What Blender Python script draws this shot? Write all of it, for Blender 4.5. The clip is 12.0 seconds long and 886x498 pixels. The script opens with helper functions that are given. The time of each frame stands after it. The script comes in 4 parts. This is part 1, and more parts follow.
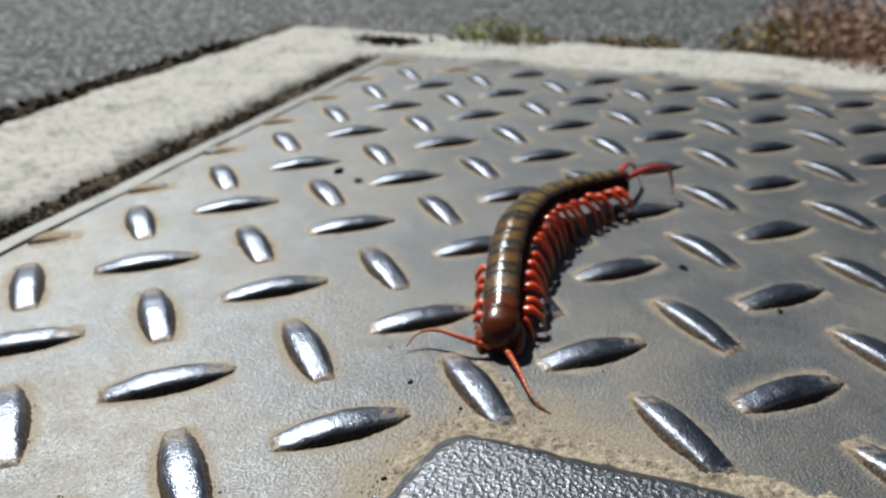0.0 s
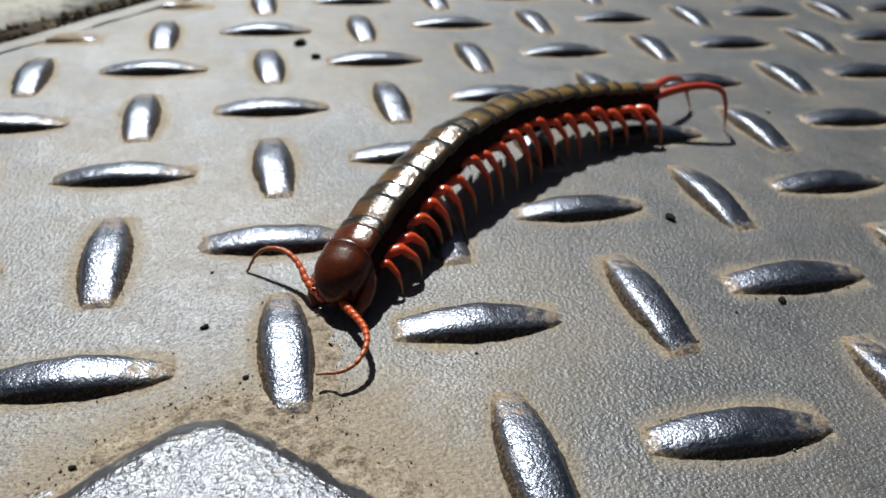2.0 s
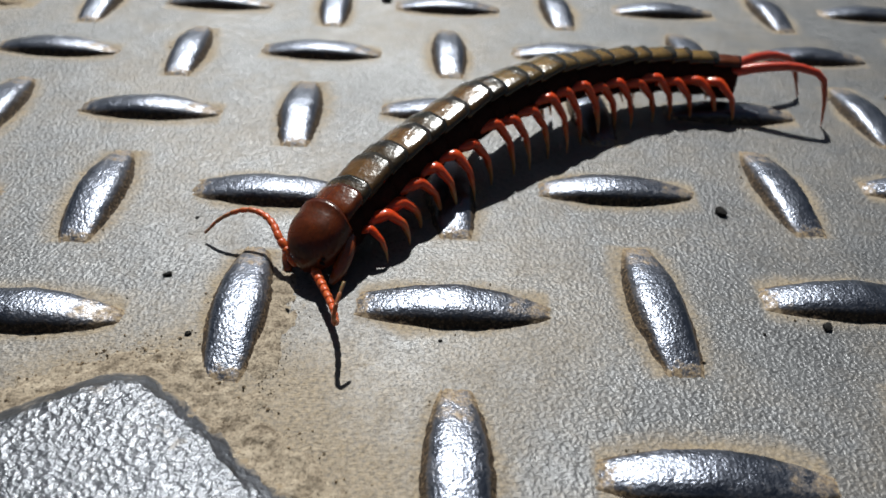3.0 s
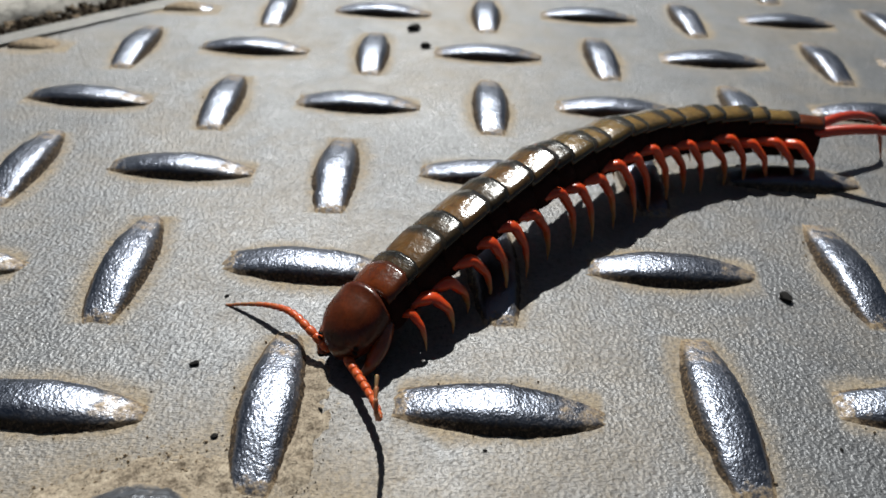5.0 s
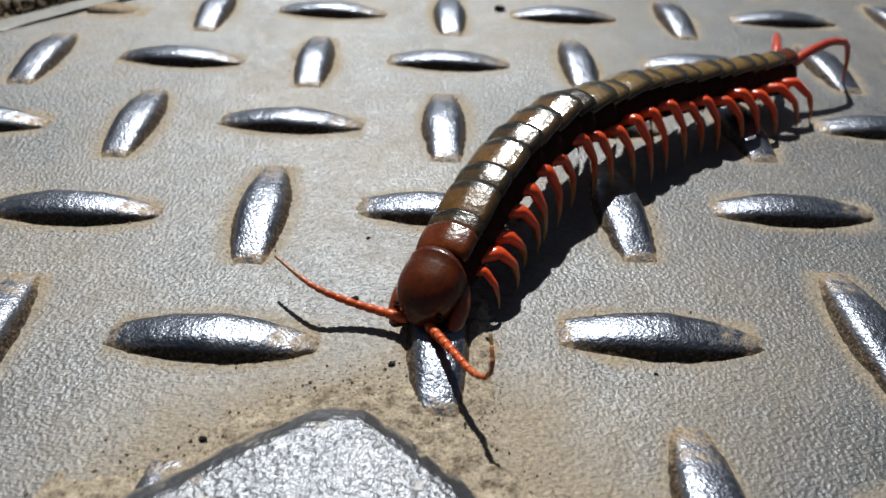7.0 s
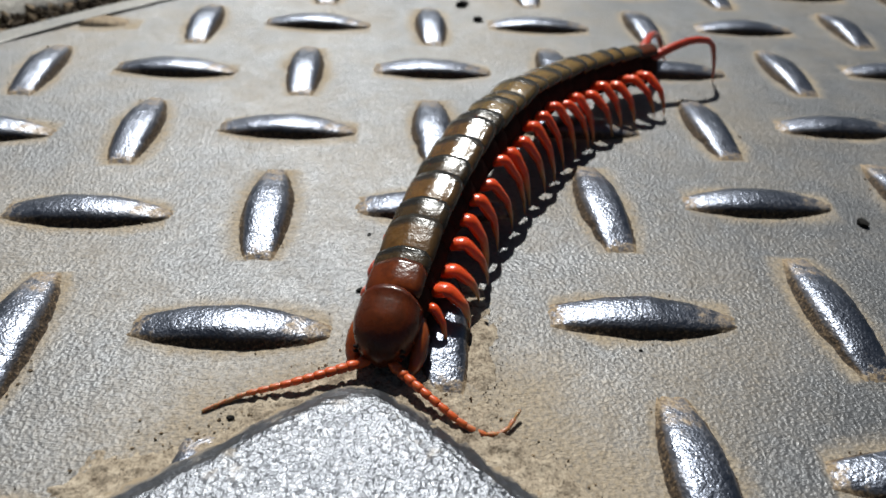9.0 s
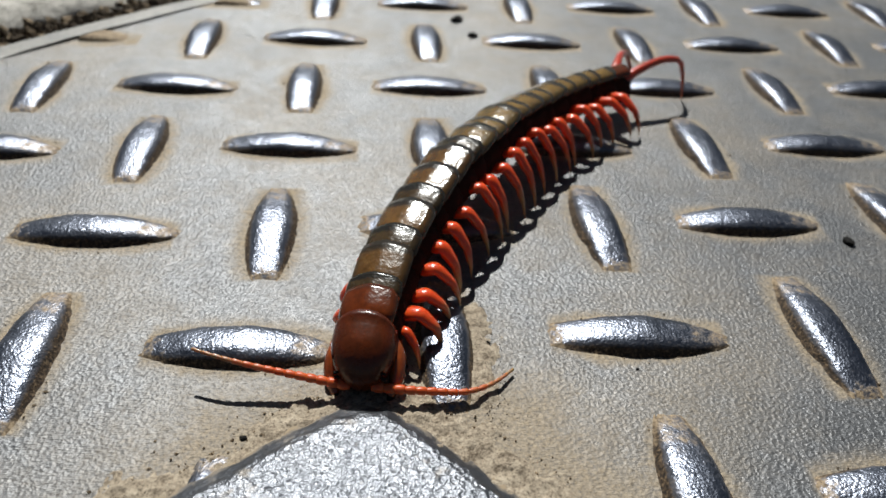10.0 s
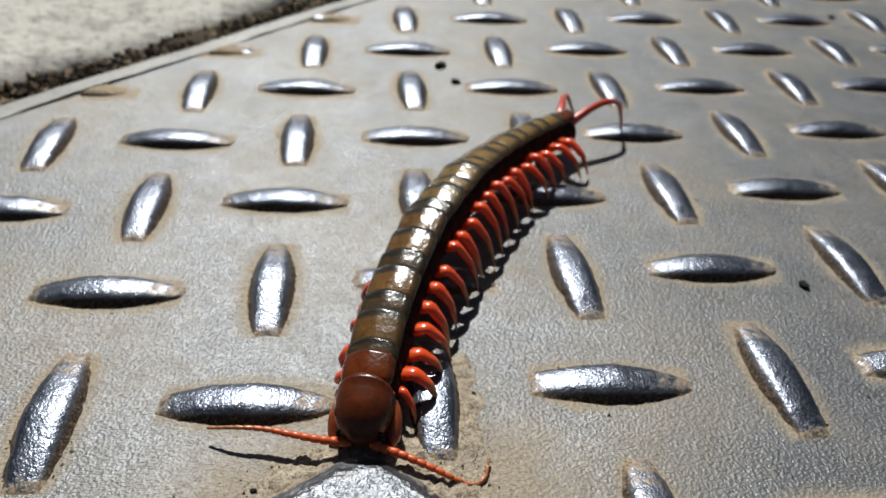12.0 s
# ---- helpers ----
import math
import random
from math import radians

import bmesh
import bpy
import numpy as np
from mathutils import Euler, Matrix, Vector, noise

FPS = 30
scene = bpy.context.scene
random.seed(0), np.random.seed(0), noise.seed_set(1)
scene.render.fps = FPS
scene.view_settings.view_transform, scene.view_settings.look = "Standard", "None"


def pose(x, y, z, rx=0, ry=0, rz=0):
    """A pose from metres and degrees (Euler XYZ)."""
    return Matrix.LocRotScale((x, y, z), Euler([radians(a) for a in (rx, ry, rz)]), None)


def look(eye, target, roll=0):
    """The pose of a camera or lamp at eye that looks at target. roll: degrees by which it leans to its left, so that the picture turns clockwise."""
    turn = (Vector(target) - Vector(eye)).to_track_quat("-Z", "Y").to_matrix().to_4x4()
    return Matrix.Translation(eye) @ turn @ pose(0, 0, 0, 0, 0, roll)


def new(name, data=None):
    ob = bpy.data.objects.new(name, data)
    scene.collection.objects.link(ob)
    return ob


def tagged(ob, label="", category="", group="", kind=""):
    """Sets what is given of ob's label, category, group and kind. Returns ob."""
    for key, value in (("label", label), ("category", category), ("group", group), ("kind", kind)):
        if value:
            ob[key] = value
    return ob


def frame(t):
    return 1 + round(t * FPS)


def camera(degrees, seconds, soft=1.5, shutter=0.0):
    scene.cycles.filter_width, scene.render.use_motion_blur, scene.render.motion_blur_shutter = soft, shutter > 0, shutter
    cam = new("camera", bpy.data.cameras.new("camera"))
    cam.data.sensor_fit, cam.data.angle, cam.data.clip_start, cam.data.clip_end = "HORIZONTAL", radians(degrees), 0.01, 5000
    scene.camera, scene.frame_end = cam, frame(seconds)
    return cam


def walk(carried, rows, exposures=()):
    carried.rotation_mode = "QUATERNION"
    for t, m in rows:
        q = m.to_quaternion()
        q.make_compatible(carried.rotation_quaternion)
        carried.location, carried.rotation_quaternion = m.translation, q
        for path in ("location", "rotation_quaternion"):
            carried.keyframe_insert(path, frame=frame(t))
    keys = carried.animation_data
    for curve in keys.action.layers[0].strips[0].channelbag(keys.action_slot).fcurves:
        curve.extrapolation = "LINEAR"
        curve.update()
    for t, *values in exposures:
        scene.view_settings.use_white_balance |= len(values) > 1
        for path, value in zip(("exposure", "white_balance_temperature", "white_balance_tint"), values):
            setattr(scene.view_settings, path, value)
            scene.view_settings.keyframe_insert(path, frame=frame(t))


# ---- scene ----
# Lengths in metres. P is the pitch of the raised lugs on the tread plate.
P = 0.028
cam = camera(60.8, 12.0, soft=1.6)
cam.data.dof.use_dof = True
cam.data.dof.focus_distance = 0.098
cam.data.dof.aperture_fstop = 30.0
CAMERA_ROWS = [
    (0.0, pose(-0.0337, -0.1056, 0.0895, 64.13, -0.64, -26.66)),
    (0.5, pose(-0.0246, -0.0907, 0.0793, 63.62, -1.05, -25.66)),
    (1.0, pose(-0.0093, -0.0862, 0.0709, 59.81, -1.68, -24.26)),
    (1.5, pose(0.0141, -0.0869, 0.0700, 58.42, -2.98, -22.31)),
    (2.0, pose(0.0237, -0.0825, 0.0718, 56.31, -2.93, -15.64)),
    (2.5, pose(0.0414, -0.0814, 0.0680, 53.64, -4.46, -8.97)),
    (3.0, pose(0.0468, -0.0755, 0.0682, 52.43, -2.44, -3.66)),
    (3.2, pose(0.0463, -0.0702, 0.0685, 51.30, -2.65, -3.35)),
    (4.8, pose(0.0463, -0.0640, 0.0719, 53.40, -2.41, -1.69)),
    (5.0, pose(0.0447, -0.0632, 0.0721, 53.21, -2.13, -1.45)),
    (5.5, pose(0.0421, -0.0683, 0.0707, 53.23, -1.12, -1.37)),
    (6.0, pose(0.0415, -0.0683, 0.0696, 53.11, -1.64, -1.96)),
    (6.5, pose(0.0316, -0.0658, 0.0677, 52.83, -2.62, -2.51)),
    (7.0, pose(0.0228, -0.0685, 0.0666, 52.59, -2.05, -2.56)),
    (7.2, pose(0.0216, -0.0699, 0.0662, 52.90, -1.76, -2.15)),
    (8.8, pose(0.0193, -0.0741, 0.0713, 53.28, -2.31, -4.45)),
    (9.0, pose(0.0179, -0.0760, 0.0694, 53.42, -2.64, -5.14)),
    (9.5, pose(0.0184, -0.0784, 0.0719, 53.57, -2.60, -5.94)),
    (10.0, pose(0.0152, -0.0766, 0.0735, 53.55, -3.26, -6.00)),
    (10.5, pose(0.0103, -0.0766, 0.0763, 53.68, -3.47, -5.99)),
    (11.0, pose(0.0080, -0.0773, 0.0765, 53.79, -3.44, -5.82)),
    (11.5, pose(0.0140, -0.0811, 0.0775, 53.80, -2.61, -6.03)),
    (12.0, pose(0.0144, -0.0801, 0.0863, 54.11, -2.94, -7.30)),
]

walk(cam, CAMERA_ROWS, exposures=[(0.0, 0.09, 6320, 4), (1.5, 0.04, 6390, 5), (3.0, -0.06, 6470, 6), (6.0, -0.03, 6500, 6), (12.0, 0.0, 6490, 6)])

# ---- light: clear sky, high sun beyond the animal ----
SUN_AZ, SUN_EL = 95.0, 52.0  # degrees: azimuth from +x towards +y, height over the horizon
world = bpy.data.worlds.new("sky")
scene.world = world
world.use_nodes = True
sky = world.node_tree.nodes.new("ShaderNodeTexSky")
sky.sky_type = "NISHITA"
sky.sun_disc = False
sky.sun_elevation = radians(SUN_EL)
sky.sun_rotation = radians(90.0 - SUN_AZ)
world.node_tree.nodes["Background"].inputs["Strength"].default_value = 0.021
world.node_tree.links.new(sky.outputs[0], world.node_tree.nodes["Background"].inputs["Color"])
sun = new("sun", bpy.data.lights.new("sun", "SUN"))
sun.data.energy, sun.data.angle, sun.data.color = 4.9, radians(0.53), (1.0, 0.98, 0.96)
ca, ce = radians(SUN_AZ), radians(SUN_EL)
sun.matrix_world = look((0, 0, 0), (-math.cos(ca) * math.cos(ce), -math.sin(ca) * math.cos(ce), -math.sin(ce)))
sun.location = (0, 2, 3)

# ---- materials ----
class Nodes:
    """A small builder for node materials."""

    def __init__(self, name):
        self.mat = bpy.data.materials.new(name)
        self.mat.use_nodes = True
        self.tree = self.mat.node_tree
        self.bsdf = self.tree.nodes["Principled BSDF"]
        self.coords = self.tree.nodes.new("ShaderNodeTexCoord")

    def link(self, a, b):
        self.tree.links.new(a, b)

    def put(self, key, value):
        s = self.bsdf.inputs[key]
        if isinstance(value, bpy.types.NodeSocket):
            self.link(value, s)
        elif isinstance(value, tuple):
            s.default_value = (*value, 1.0)[:len(s.default_value)]
        else:
            s.default_value = value

    def value(self, sock, v):
        if isinstance(v, bpy.types.NodeSocket):
            self.link(v, sock)
        else:
            sock.default_value = v

    def math(self, op, a, b=0.0, clamp=False):
        n = self.tree.nodes.new("ShaderNodeMath")
        n.operation, n.use_clamp = op, clamp
        self.value(n.inputs[0], a)
        self.value(n.inputs[1], b)
        return n.outputs[0]

    def noise(self, scale, detail=4.0, rough=0.6, stretch=None, coord="Object", warp=0.0):
        n = self.tree.nodes.new("ShaderNodeTexNoise")
        n.inputs["Scale"].default_value, n.inputs["Detail"].default_value = scale, detail
        n.inputs["Roughness"].default_value, n.inputs["Distortion"].default_value = rough, warp
        src = self.coords.outputs[coord]
        if stretch:
            m = self.tree.nodes.new("ShaderNodeMapping")
            m.inputs["Scale"].default_value = stretch[:3]
            if len(stretch) > 3:
                m.inputs["Rotation"].default_value = (0, 0, radians(stretch[3]))
            self.link(src, m.inputs["Vector"])
            src = m.outputs[0]
        self.link(src, n.inputs["Vector"])
        return n.outputs[0]

    def cells(self, scale, feature="F1", out="Distance"):
        n = self.tree.nodes.new("ShaderNodeTexVoronoi")
        n.feature = feature
        n.inputs["Scale"].default_value = scale
        self.link(self.coords.outputs["Object"], n.inputs["Vector"])
        return n.outputs[out]

    def ramp(self, fac, *stops):
        n = self.tree.nodes.new("ShaderNodeValToRGB")
        e = n.color_ramp.elements
        while len(e) < len(stops):
            e.new(0.5)
        for el, (p, c) in zip(e, stops):
            el.position = p
            el.color = (*c, 1.0) if isinstance(c, tuple) else (c, c, c, 1.0)
        self.link(fac, n.inputs[0])
        return n.outputs[0]

    def mix(self, fac, a, b, mode="MIX"):
        n = self.tree.nodes.new("ShaderNodeMix")
        n.data_type, n.blend_type = "RGBA", mode
        self.value(n.inputs["Factor"], fac)
        for key, v in ((6, a), (7, b)):
            if isinstance(v, tuple):
                n.inputs[key].default_value = (*v, 1.0)
            else:
                self.value(n.inputs[key], v)
        return n.outputs[2]

    def bump(self, height, strength, distance, before=None):
        n = self.tree.nodes.new("ShaderNodeBump")
        n.inputs["Strength"].default_value, n.inputs["Distance"].default_value = strength, distance
        self.link(height, n.inputs["Height"])
        if before is not None:
            self.link(before, n.inputs["Normal"])
        self.link(n.outputs[0], self.bsdf.inputs["Normal"])
        return n.outputs[0]

    def axis(self, k, coord="Object"):
        n = self.tree.nodes.new("ShaderNodeSeparateXYZ")
        self.link(self.coords.outputs[coord], n.inputs[0])
        return n.outputs[k]

    def random(self):
        return self.tree.nodes.new("ShaderNodeObjectInfo").outputs["Random"]

    def attribute(self, name):
        n = self.tree.nodes.new("ShaderNodeAttribute")
        n.attribute_name = name
        return n.outputs["Fac"]


SHEAR = 0.06  # the lug rows stand a few degrees off square


def plate_material():
    """Worn galvanised steel with tan dust gathered round the lugs and the boss."""
    m = Nodes("tread plate steel")
    x, y = m.math("DIVIDE", m.axis(0), P), m.math("DIVIDE", m.axis(1), P)
    iv = m.math("ROUND", y)
    row = m.math("SUBTRACT", x, m.math("MULTIPLY", iv, SHEAR))
    iu = m.math("ROUND", row)
    dx, dy = m.math("SUBTRACT", row, iu), m.math("SUBTRACT", y, iv)
    odd = m.math("PINGPONG", m.math("ADD", iu, iv), 1.0)
    even = m.math("SUBTRACT", 1.0, odd)
    # along and across the nearest lug, in pitches
    a0 = m.math("SUBTRACT", dx, m.math("MULTIPLY", dy, 0.087))
    b0 = m.math("ADD", dy, m.math("MULTIPLY", dx, 0.087))
    a1 = m.math("ADD", dy, m.math("MULTIPLY", dx, 0.026))
    b1 = m.math("SUBTRACT", dx, m.math("MULTIPLY", dy, 0.026))
    along = m.math("ABSOLUTE", m.math("ADD", m.math("MULTIPLY", a0, even), m.math("MULTIPLY", a1, odd)))
    across = m.math("ABSOLUTE", m.math("ADD", m.math("MULTIPLY", b0, even), m.math("MULTIPLY", b1, odd)))
    bow = m.math("MULTIPLY", m.math("SUBTRACT", 1.0, m.math("MULTIPLY", m.math("MULTIPLY", along, along), 2.7)), 0.132)
    edge = m.math("MAXIMUM", m.math("SUBTRACT", across, bow), m.math("MULTIPLY", m.math("SUBTRACT", along, 0.44), 2.6))
    edge = m.math("ADD", edge, m.math("MULTIPLY", m.math("SUBTRACT", m.noise(420, 6, 0.8), 0.5), 0.12))
    edge = m.math("ADD", edge, m.math("MULTIPLY", m.math("SUBTRACT", m.noise(95, 4, 0.7), 0.5), 0.16))
    halo = m.ramp(edge, (0.0, 1.0), (0.03, 0.85), (0.065, 0.4), (0.1, 0.12), (0.14, 0.0))
    patch = m.ramp(m.noise(70, 5, 0.7), (0.34, 0.35), (0.6, 1.0))
    halo = m.math("MULTIPLY", halo, patch)
    # mud lies in the bay round the boss
    bx, by = m.math("SUBTRACT", x, 0.7), m.math("SUBTRACT", y, -1.25)
    far = m.math("SQRT", m.math("ADD", m.math("MULTIPLY", bx, bx), m.math("MULTIPLY", by, by)))
    far = m.math("ADD", far, m.math("MULTIPLY", m.math("SUBTRACT", m.noise(90, 6, 0.75), 0.5), 1.1))
    mud = m.ramp(m.math("MULTIPLY", far, 0.4), (0.36, 0.9), (0.47, 0.4), (0.6, 0.0))
    film = m.ramp(m.noise(24, 8, 0.74), (0.44, 0.0), (0.66, 0.29))
    dust = m.math("MAXIMUM", m.math("MAXIMUM", halo, m.math("MULTIPLY", mud, 0.8)), film, clamp=True)
    # dust lies in the grain's hollows first
    grain = m.noise(1300, 8, 0.8)
    dust = m.math("MULTIPLY", dust, m.ramp(grain, (0.4, 1.0), (0.66, 0.7)))
    zinc = m.mix(m.ramp(m.noise(28, 7, 0.75), (0.3, 0.0), (0.7, 1.0)), (0.142, 0.145, 0.15), (0.234, 0.238, 0.244))
    scratch = m.ramp(m.noise(60, 3, 0.7, (1.0, 22.0, 1.0, 28.0)), (0.5, 0.0), (0.78, 1.0))
    zinc = m.mix(m.math("MULTIPLY", scratch, 0.3), zinc, (0.13, 0.13, 0.13))
    zinc = m.mix(m.ramp(m.noise(190, 6, 0.75), (0.46, 0.0), (0.66, 0.4)), zinc, (0.11, 0.11, 0.112))
    zinc = m.mix(m.ramp(grain, (0.36, 0.8), (0.5, 0.0)), zinc, (0.06, 0.06, 0.06))
    earth = m.ramp(m.noise(1700, 6, 0.8), (0.34, (0.06, 0.046, 0.03)), (0.46, (0.31, 0.24, 0.15)), (0.68, (0.6, 0.48, 0.32)))
    m.put("Base Color", m.mix(dust, zinc, earth))
    m.put("Metallic", m.math("MULTIPLY", m.math("SUBTRACT", 1.0, dust), 0.78))
    m.put("Roughness", m.math("ADD", m.math("MULTIPLY", dust, 0.35), m.math("ADD", 0.35, m.math("ADD", m.math("MULTIPLY", m.noise(420, 3, 0.6), 0.12), m.math("MULTIPLY", m.noise(45, 5, 0.65), 0.18)))))
    tops = m.math("ADD", m.math("ADD", m.math("MULTIPLY", m.noise(2100, 2, 0.6), 0.5), m.math("MULTIPLY", m.cells(1700), 0.3)), m.math("MULTIPLY", m.noise(3000, 1, 0.5, (0.35, 1.8, 1.0, 28.0)), 0.36))
    m.bump(tops, 0.58, 0.0005)
    return m.mat


def lug_material():
    """Lug steel polished bright by feet, gritty low on its flanks, brown dust at its pointed end."""
    m = Nodes("worn lug steel")
    tip = m.math("DIVIDE", m.axis(0), 0.475 * P)
    low = m.math("ADD", m.attribute("rise"), m.math("MULTIPLY", m.math("SUBTRACT", m.noise(800, 5, 0.75), 0.5), 0.6))
    flank = m.ramp(low, (0.45, 1.0), (0.85, 0.0))
    ends = m.ramp(m.math("ADD", tip, m.math("MULTIPLY", m.math("SUBTRACT", m.noise(400, 6, 0.8), 0.5), 1.5)), (0.62, 0.0), (0.94, 1.0))
    blunt = m.ramp(m.math("SUBTRACT", m.math("MULTIPLY", m.math("SUBTRACT", m.noise(500, 6, 0.8), 0.5), 1.2), tip), (0.84, 0.0), (1.0, 1.0))
    ends = m.math("MAXIMUM", ends, blunt)
    grime = m.ramp(m.noise(210, 6, 0.78), (0.56, 0.0), (0.74, 0.7))
    dirt = m.math("MAXIMUM", flank, grime)
    steel = m.mix(m.noise(180, 4, 0.65), (0.105, 0.118, 0.15), (0.215, 0.23, 0.27))
    earth = m.ramp(m.noise(2100, 4, 0.75), (0.4, (0.014, 0.01, 0.006)), (0.54, (0.075, 0.047, 0.026)), (0.74, (0.38, 0.27, 0.155)))
    sand = m.ramp(m.noise(1700, 6, 0.8), (0.38, (0.06, 0.04, 0.024)), (0.48, (0.28, 0.205, 0.125)), (0.68, (0.56, 0.44, 0.29)))
    m.put("Base Color", m.mix(ends, m.mix(dirt, steel, earth), sand))
    dirt = m.math("MAXIMUM", dirt, ends)
    m.put("Metallic", m.math("SUBTRACT", 1.0, m.math("MULTIPLY", dirt, 0.95)))
    m.put("Roughness", m.math("ADD", m.math("MULTIPLY", dirt, 0.45), m.math("ADD", 0.26, m.math("MULTIPLY", m.noise(500, 3, 0.6), 0.18))))
    cast = m.math("ADD", m.math("MULTIPLY", m.noise(1000, 3, 0.55), 0.55), m.math("MULTIPLY", m.noise(2700, 1, 0.5), 0.45))
    m.bump(cast, 0.46, 0.0005)
    return m.mat


def boss_material():
    """Boss steel: fine cast grain, worn bright, dust on its low rim."""
    m = Nodes("boss steel")
    steel = m.mix(m.noise(300, 4, 0.7), (0.105, 0.112, 0.128), (0.2, 0.208, 0.224))
    low = m.math("ADD", m.math("DIVIDE", m.axis(2), 0.0016), m.math("MULTIPLY", m.math("SUBTRACT", m.noise(300, 6, 0.78), 0.5), 1.2))
    dirt = m.ramp(low, (0.3, 1.0), (0.62, 0.0))
    fleck = m.ramp(m.noise(160, 6, 0.8), (0.58, 0.0), (0.74, 0.6))
    dirt = m.math("MAXIMUM", dirt, fleck)
    m.put("Base Color", m.mix(dirt, steel, (0.3, 0.235, 0.155)))
    m.put("Metallic", m.math("SUBTRACT", 0.95, m.math("MULTIPLY", dirt, 0.9)))
    m.put("Roughness", m.math("ADD", m.math("MULTIPLY", dirt, 0.4), m.math("ADD", 0.3, m.math("MULTIPLY", m.noise(260, 3, 0.6), 0.16))))
    # the worn top is grainy, the bevel smooth
    flat = m.ramp(m.math("DIVIDE", m.axis(2), 0.0018), (0.78, 0.35), (0.95, 1.0))
    cast = m.math("ADD", m.math("MULTIPLY", m.cells(1050), 0.5), m.math("MULTIPLY", m.noise(2300, 2, 0.6), 0.55))
    m.bump(m.math("MULTIPLY", cast, flat), 0.7, 0.0005)
    return m.mat


def frame_material():
    m = Nodes("frame steel")
    dust = m.ramp(m.noise(120, 5, 0.7), (0.35, 0.1), (0.65, 0.9))
    m.put("Base Color", m.mix(dust, (0.17, 0.17, 0.17), (0.3, 0.285, 0.255)))
    m.put("Metallic", m.math("SUBTRACT", 0.5, m.math("MULTIPLY", dust, 0.5)))
    m.put("Roughness", 0.5)
    m.bump(m.noise(900, 3), 0.4, 0.0005)
    return m.mat


def concrete_material():
    m = Nodes("old concrete")
    base = m.mix(m.noise(14, 6, 0.7), (0.44, 0.415, 0.37), (0.62, 0.59, 0.535))
    base = m.mix(m.ramp(m.noise(300, 4, 0.75), (0.5, 0.0), (0.66, 0.75)), base, (0.17, 0.16, 0.14))
    base = m.mix(m.ramp(m.noise(38, 9, 0.85), (0.5, 0.0), (0.62, 0.8)), base, (0.2, 0.19, 0.16))
    m.put("Base Color", base)
    m.put("Roughness", 0.92)
    b = m.bump(m.noise(300, 5, 0.7), 0.8, 0.0012)
    m.bump(m.noise(60, 4, 0.6), 0.5, 0.003, b)
    return m.mat


def asphalt_material():
    m = Nodes("asphalt")
    stones = m.cells(330, out="Color")
    grey = m.ramp(stones, (0.15, (0.014, 0.015, 0.016)), (0.55, (0.055, 0.055, 0.057)), (0.9, (0.3, 0.295, 0.29)))
    dust = m.ramp(m.noise(6, 5, 0.7), (0.4, 0.0), (0.75, 0.2))
    m.put("Base Color", m.mix(dust, grey, (0.14, 0.135, 0.13)))
    m.put("Roughness", 0.8)
    b = m.bump(m.cells(330), 1.0, 0.002)
    m.bump(m.noise(900, 3), 0.5, 0.001, b)
    return m.mat


def grit_material(name, dark, pale):
    m = Nodes(name)
    m.put("Base Color", m.mix(m.noise(800, 3, 0.7), dark, pale))
    m.put("Roughness", 0.9)
    m.put("Specular IOR Level", 0.15)
    m.bump(m.noise(1500, 3), 0.6, 0.0005)
    return m.mat


def shell_material(name, pale, dark, band, gloss=0.12, blotch=(0.05, 0.02, 0.008), wet=0.7, shine=0.5, grain=0.34):
    """Horny plate: pale field, dark hind margin (x runs towards the head), wet gloss."""
    m = Nodes(name)
    gx = m.math("ADD", m.axis(0, "Generated"), m.math("MULTIPLY", m.math("SUBTRACT", m.noise(900, 3, 0.6), 0.5), 0.12))
    hind = m.ramp(gx, (0.0, 1.0), (band, 0.9), (band + 0.13, 0.0))
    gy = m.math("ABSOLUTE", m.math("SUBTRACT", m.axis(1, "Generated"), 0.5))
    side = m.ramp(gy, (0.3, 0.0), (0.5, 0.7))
    field = m.mix(m.ramp(m.noise(380, 5, 0.7), (0.3, 0.0), (0.68, 1.0)), tuple(c * 1.15 for c in pale), tuple(c * 0.4 for c in pale))
    field = m.mix(m.math("MULTIPLY", m.random(), 0.25), field, (0.05, 0.03, 0.012))
    field = m.mix(m.ramp(m.noise(1300, 3, 0.7), (0.6, 0.0), (0.75, 0.5)), field, blotch)
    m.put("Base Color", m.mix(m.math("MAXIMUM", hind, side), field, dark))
    m.put("Roughness", m.math("ADD", gloss, m.math("MULTIPLY", m.noise(700, 3), 0.12)))
    m.put("Specular IOR Level", shine)
    m.put("Coat Weight", wet)
    m.put("Coat Roughness", 0.13)
    m.put("Coat IOR", 1.65)
    m.put("Subsurface Weight", 0.06)
    m.put("Subsurface Radius", (0.6, 0.25, 0.1))
    m.put("Subsurface Scale", 0.0015)
    m.bump(m.noise(520, 3, 0.6), grain, 0.0007)
    return m.mat


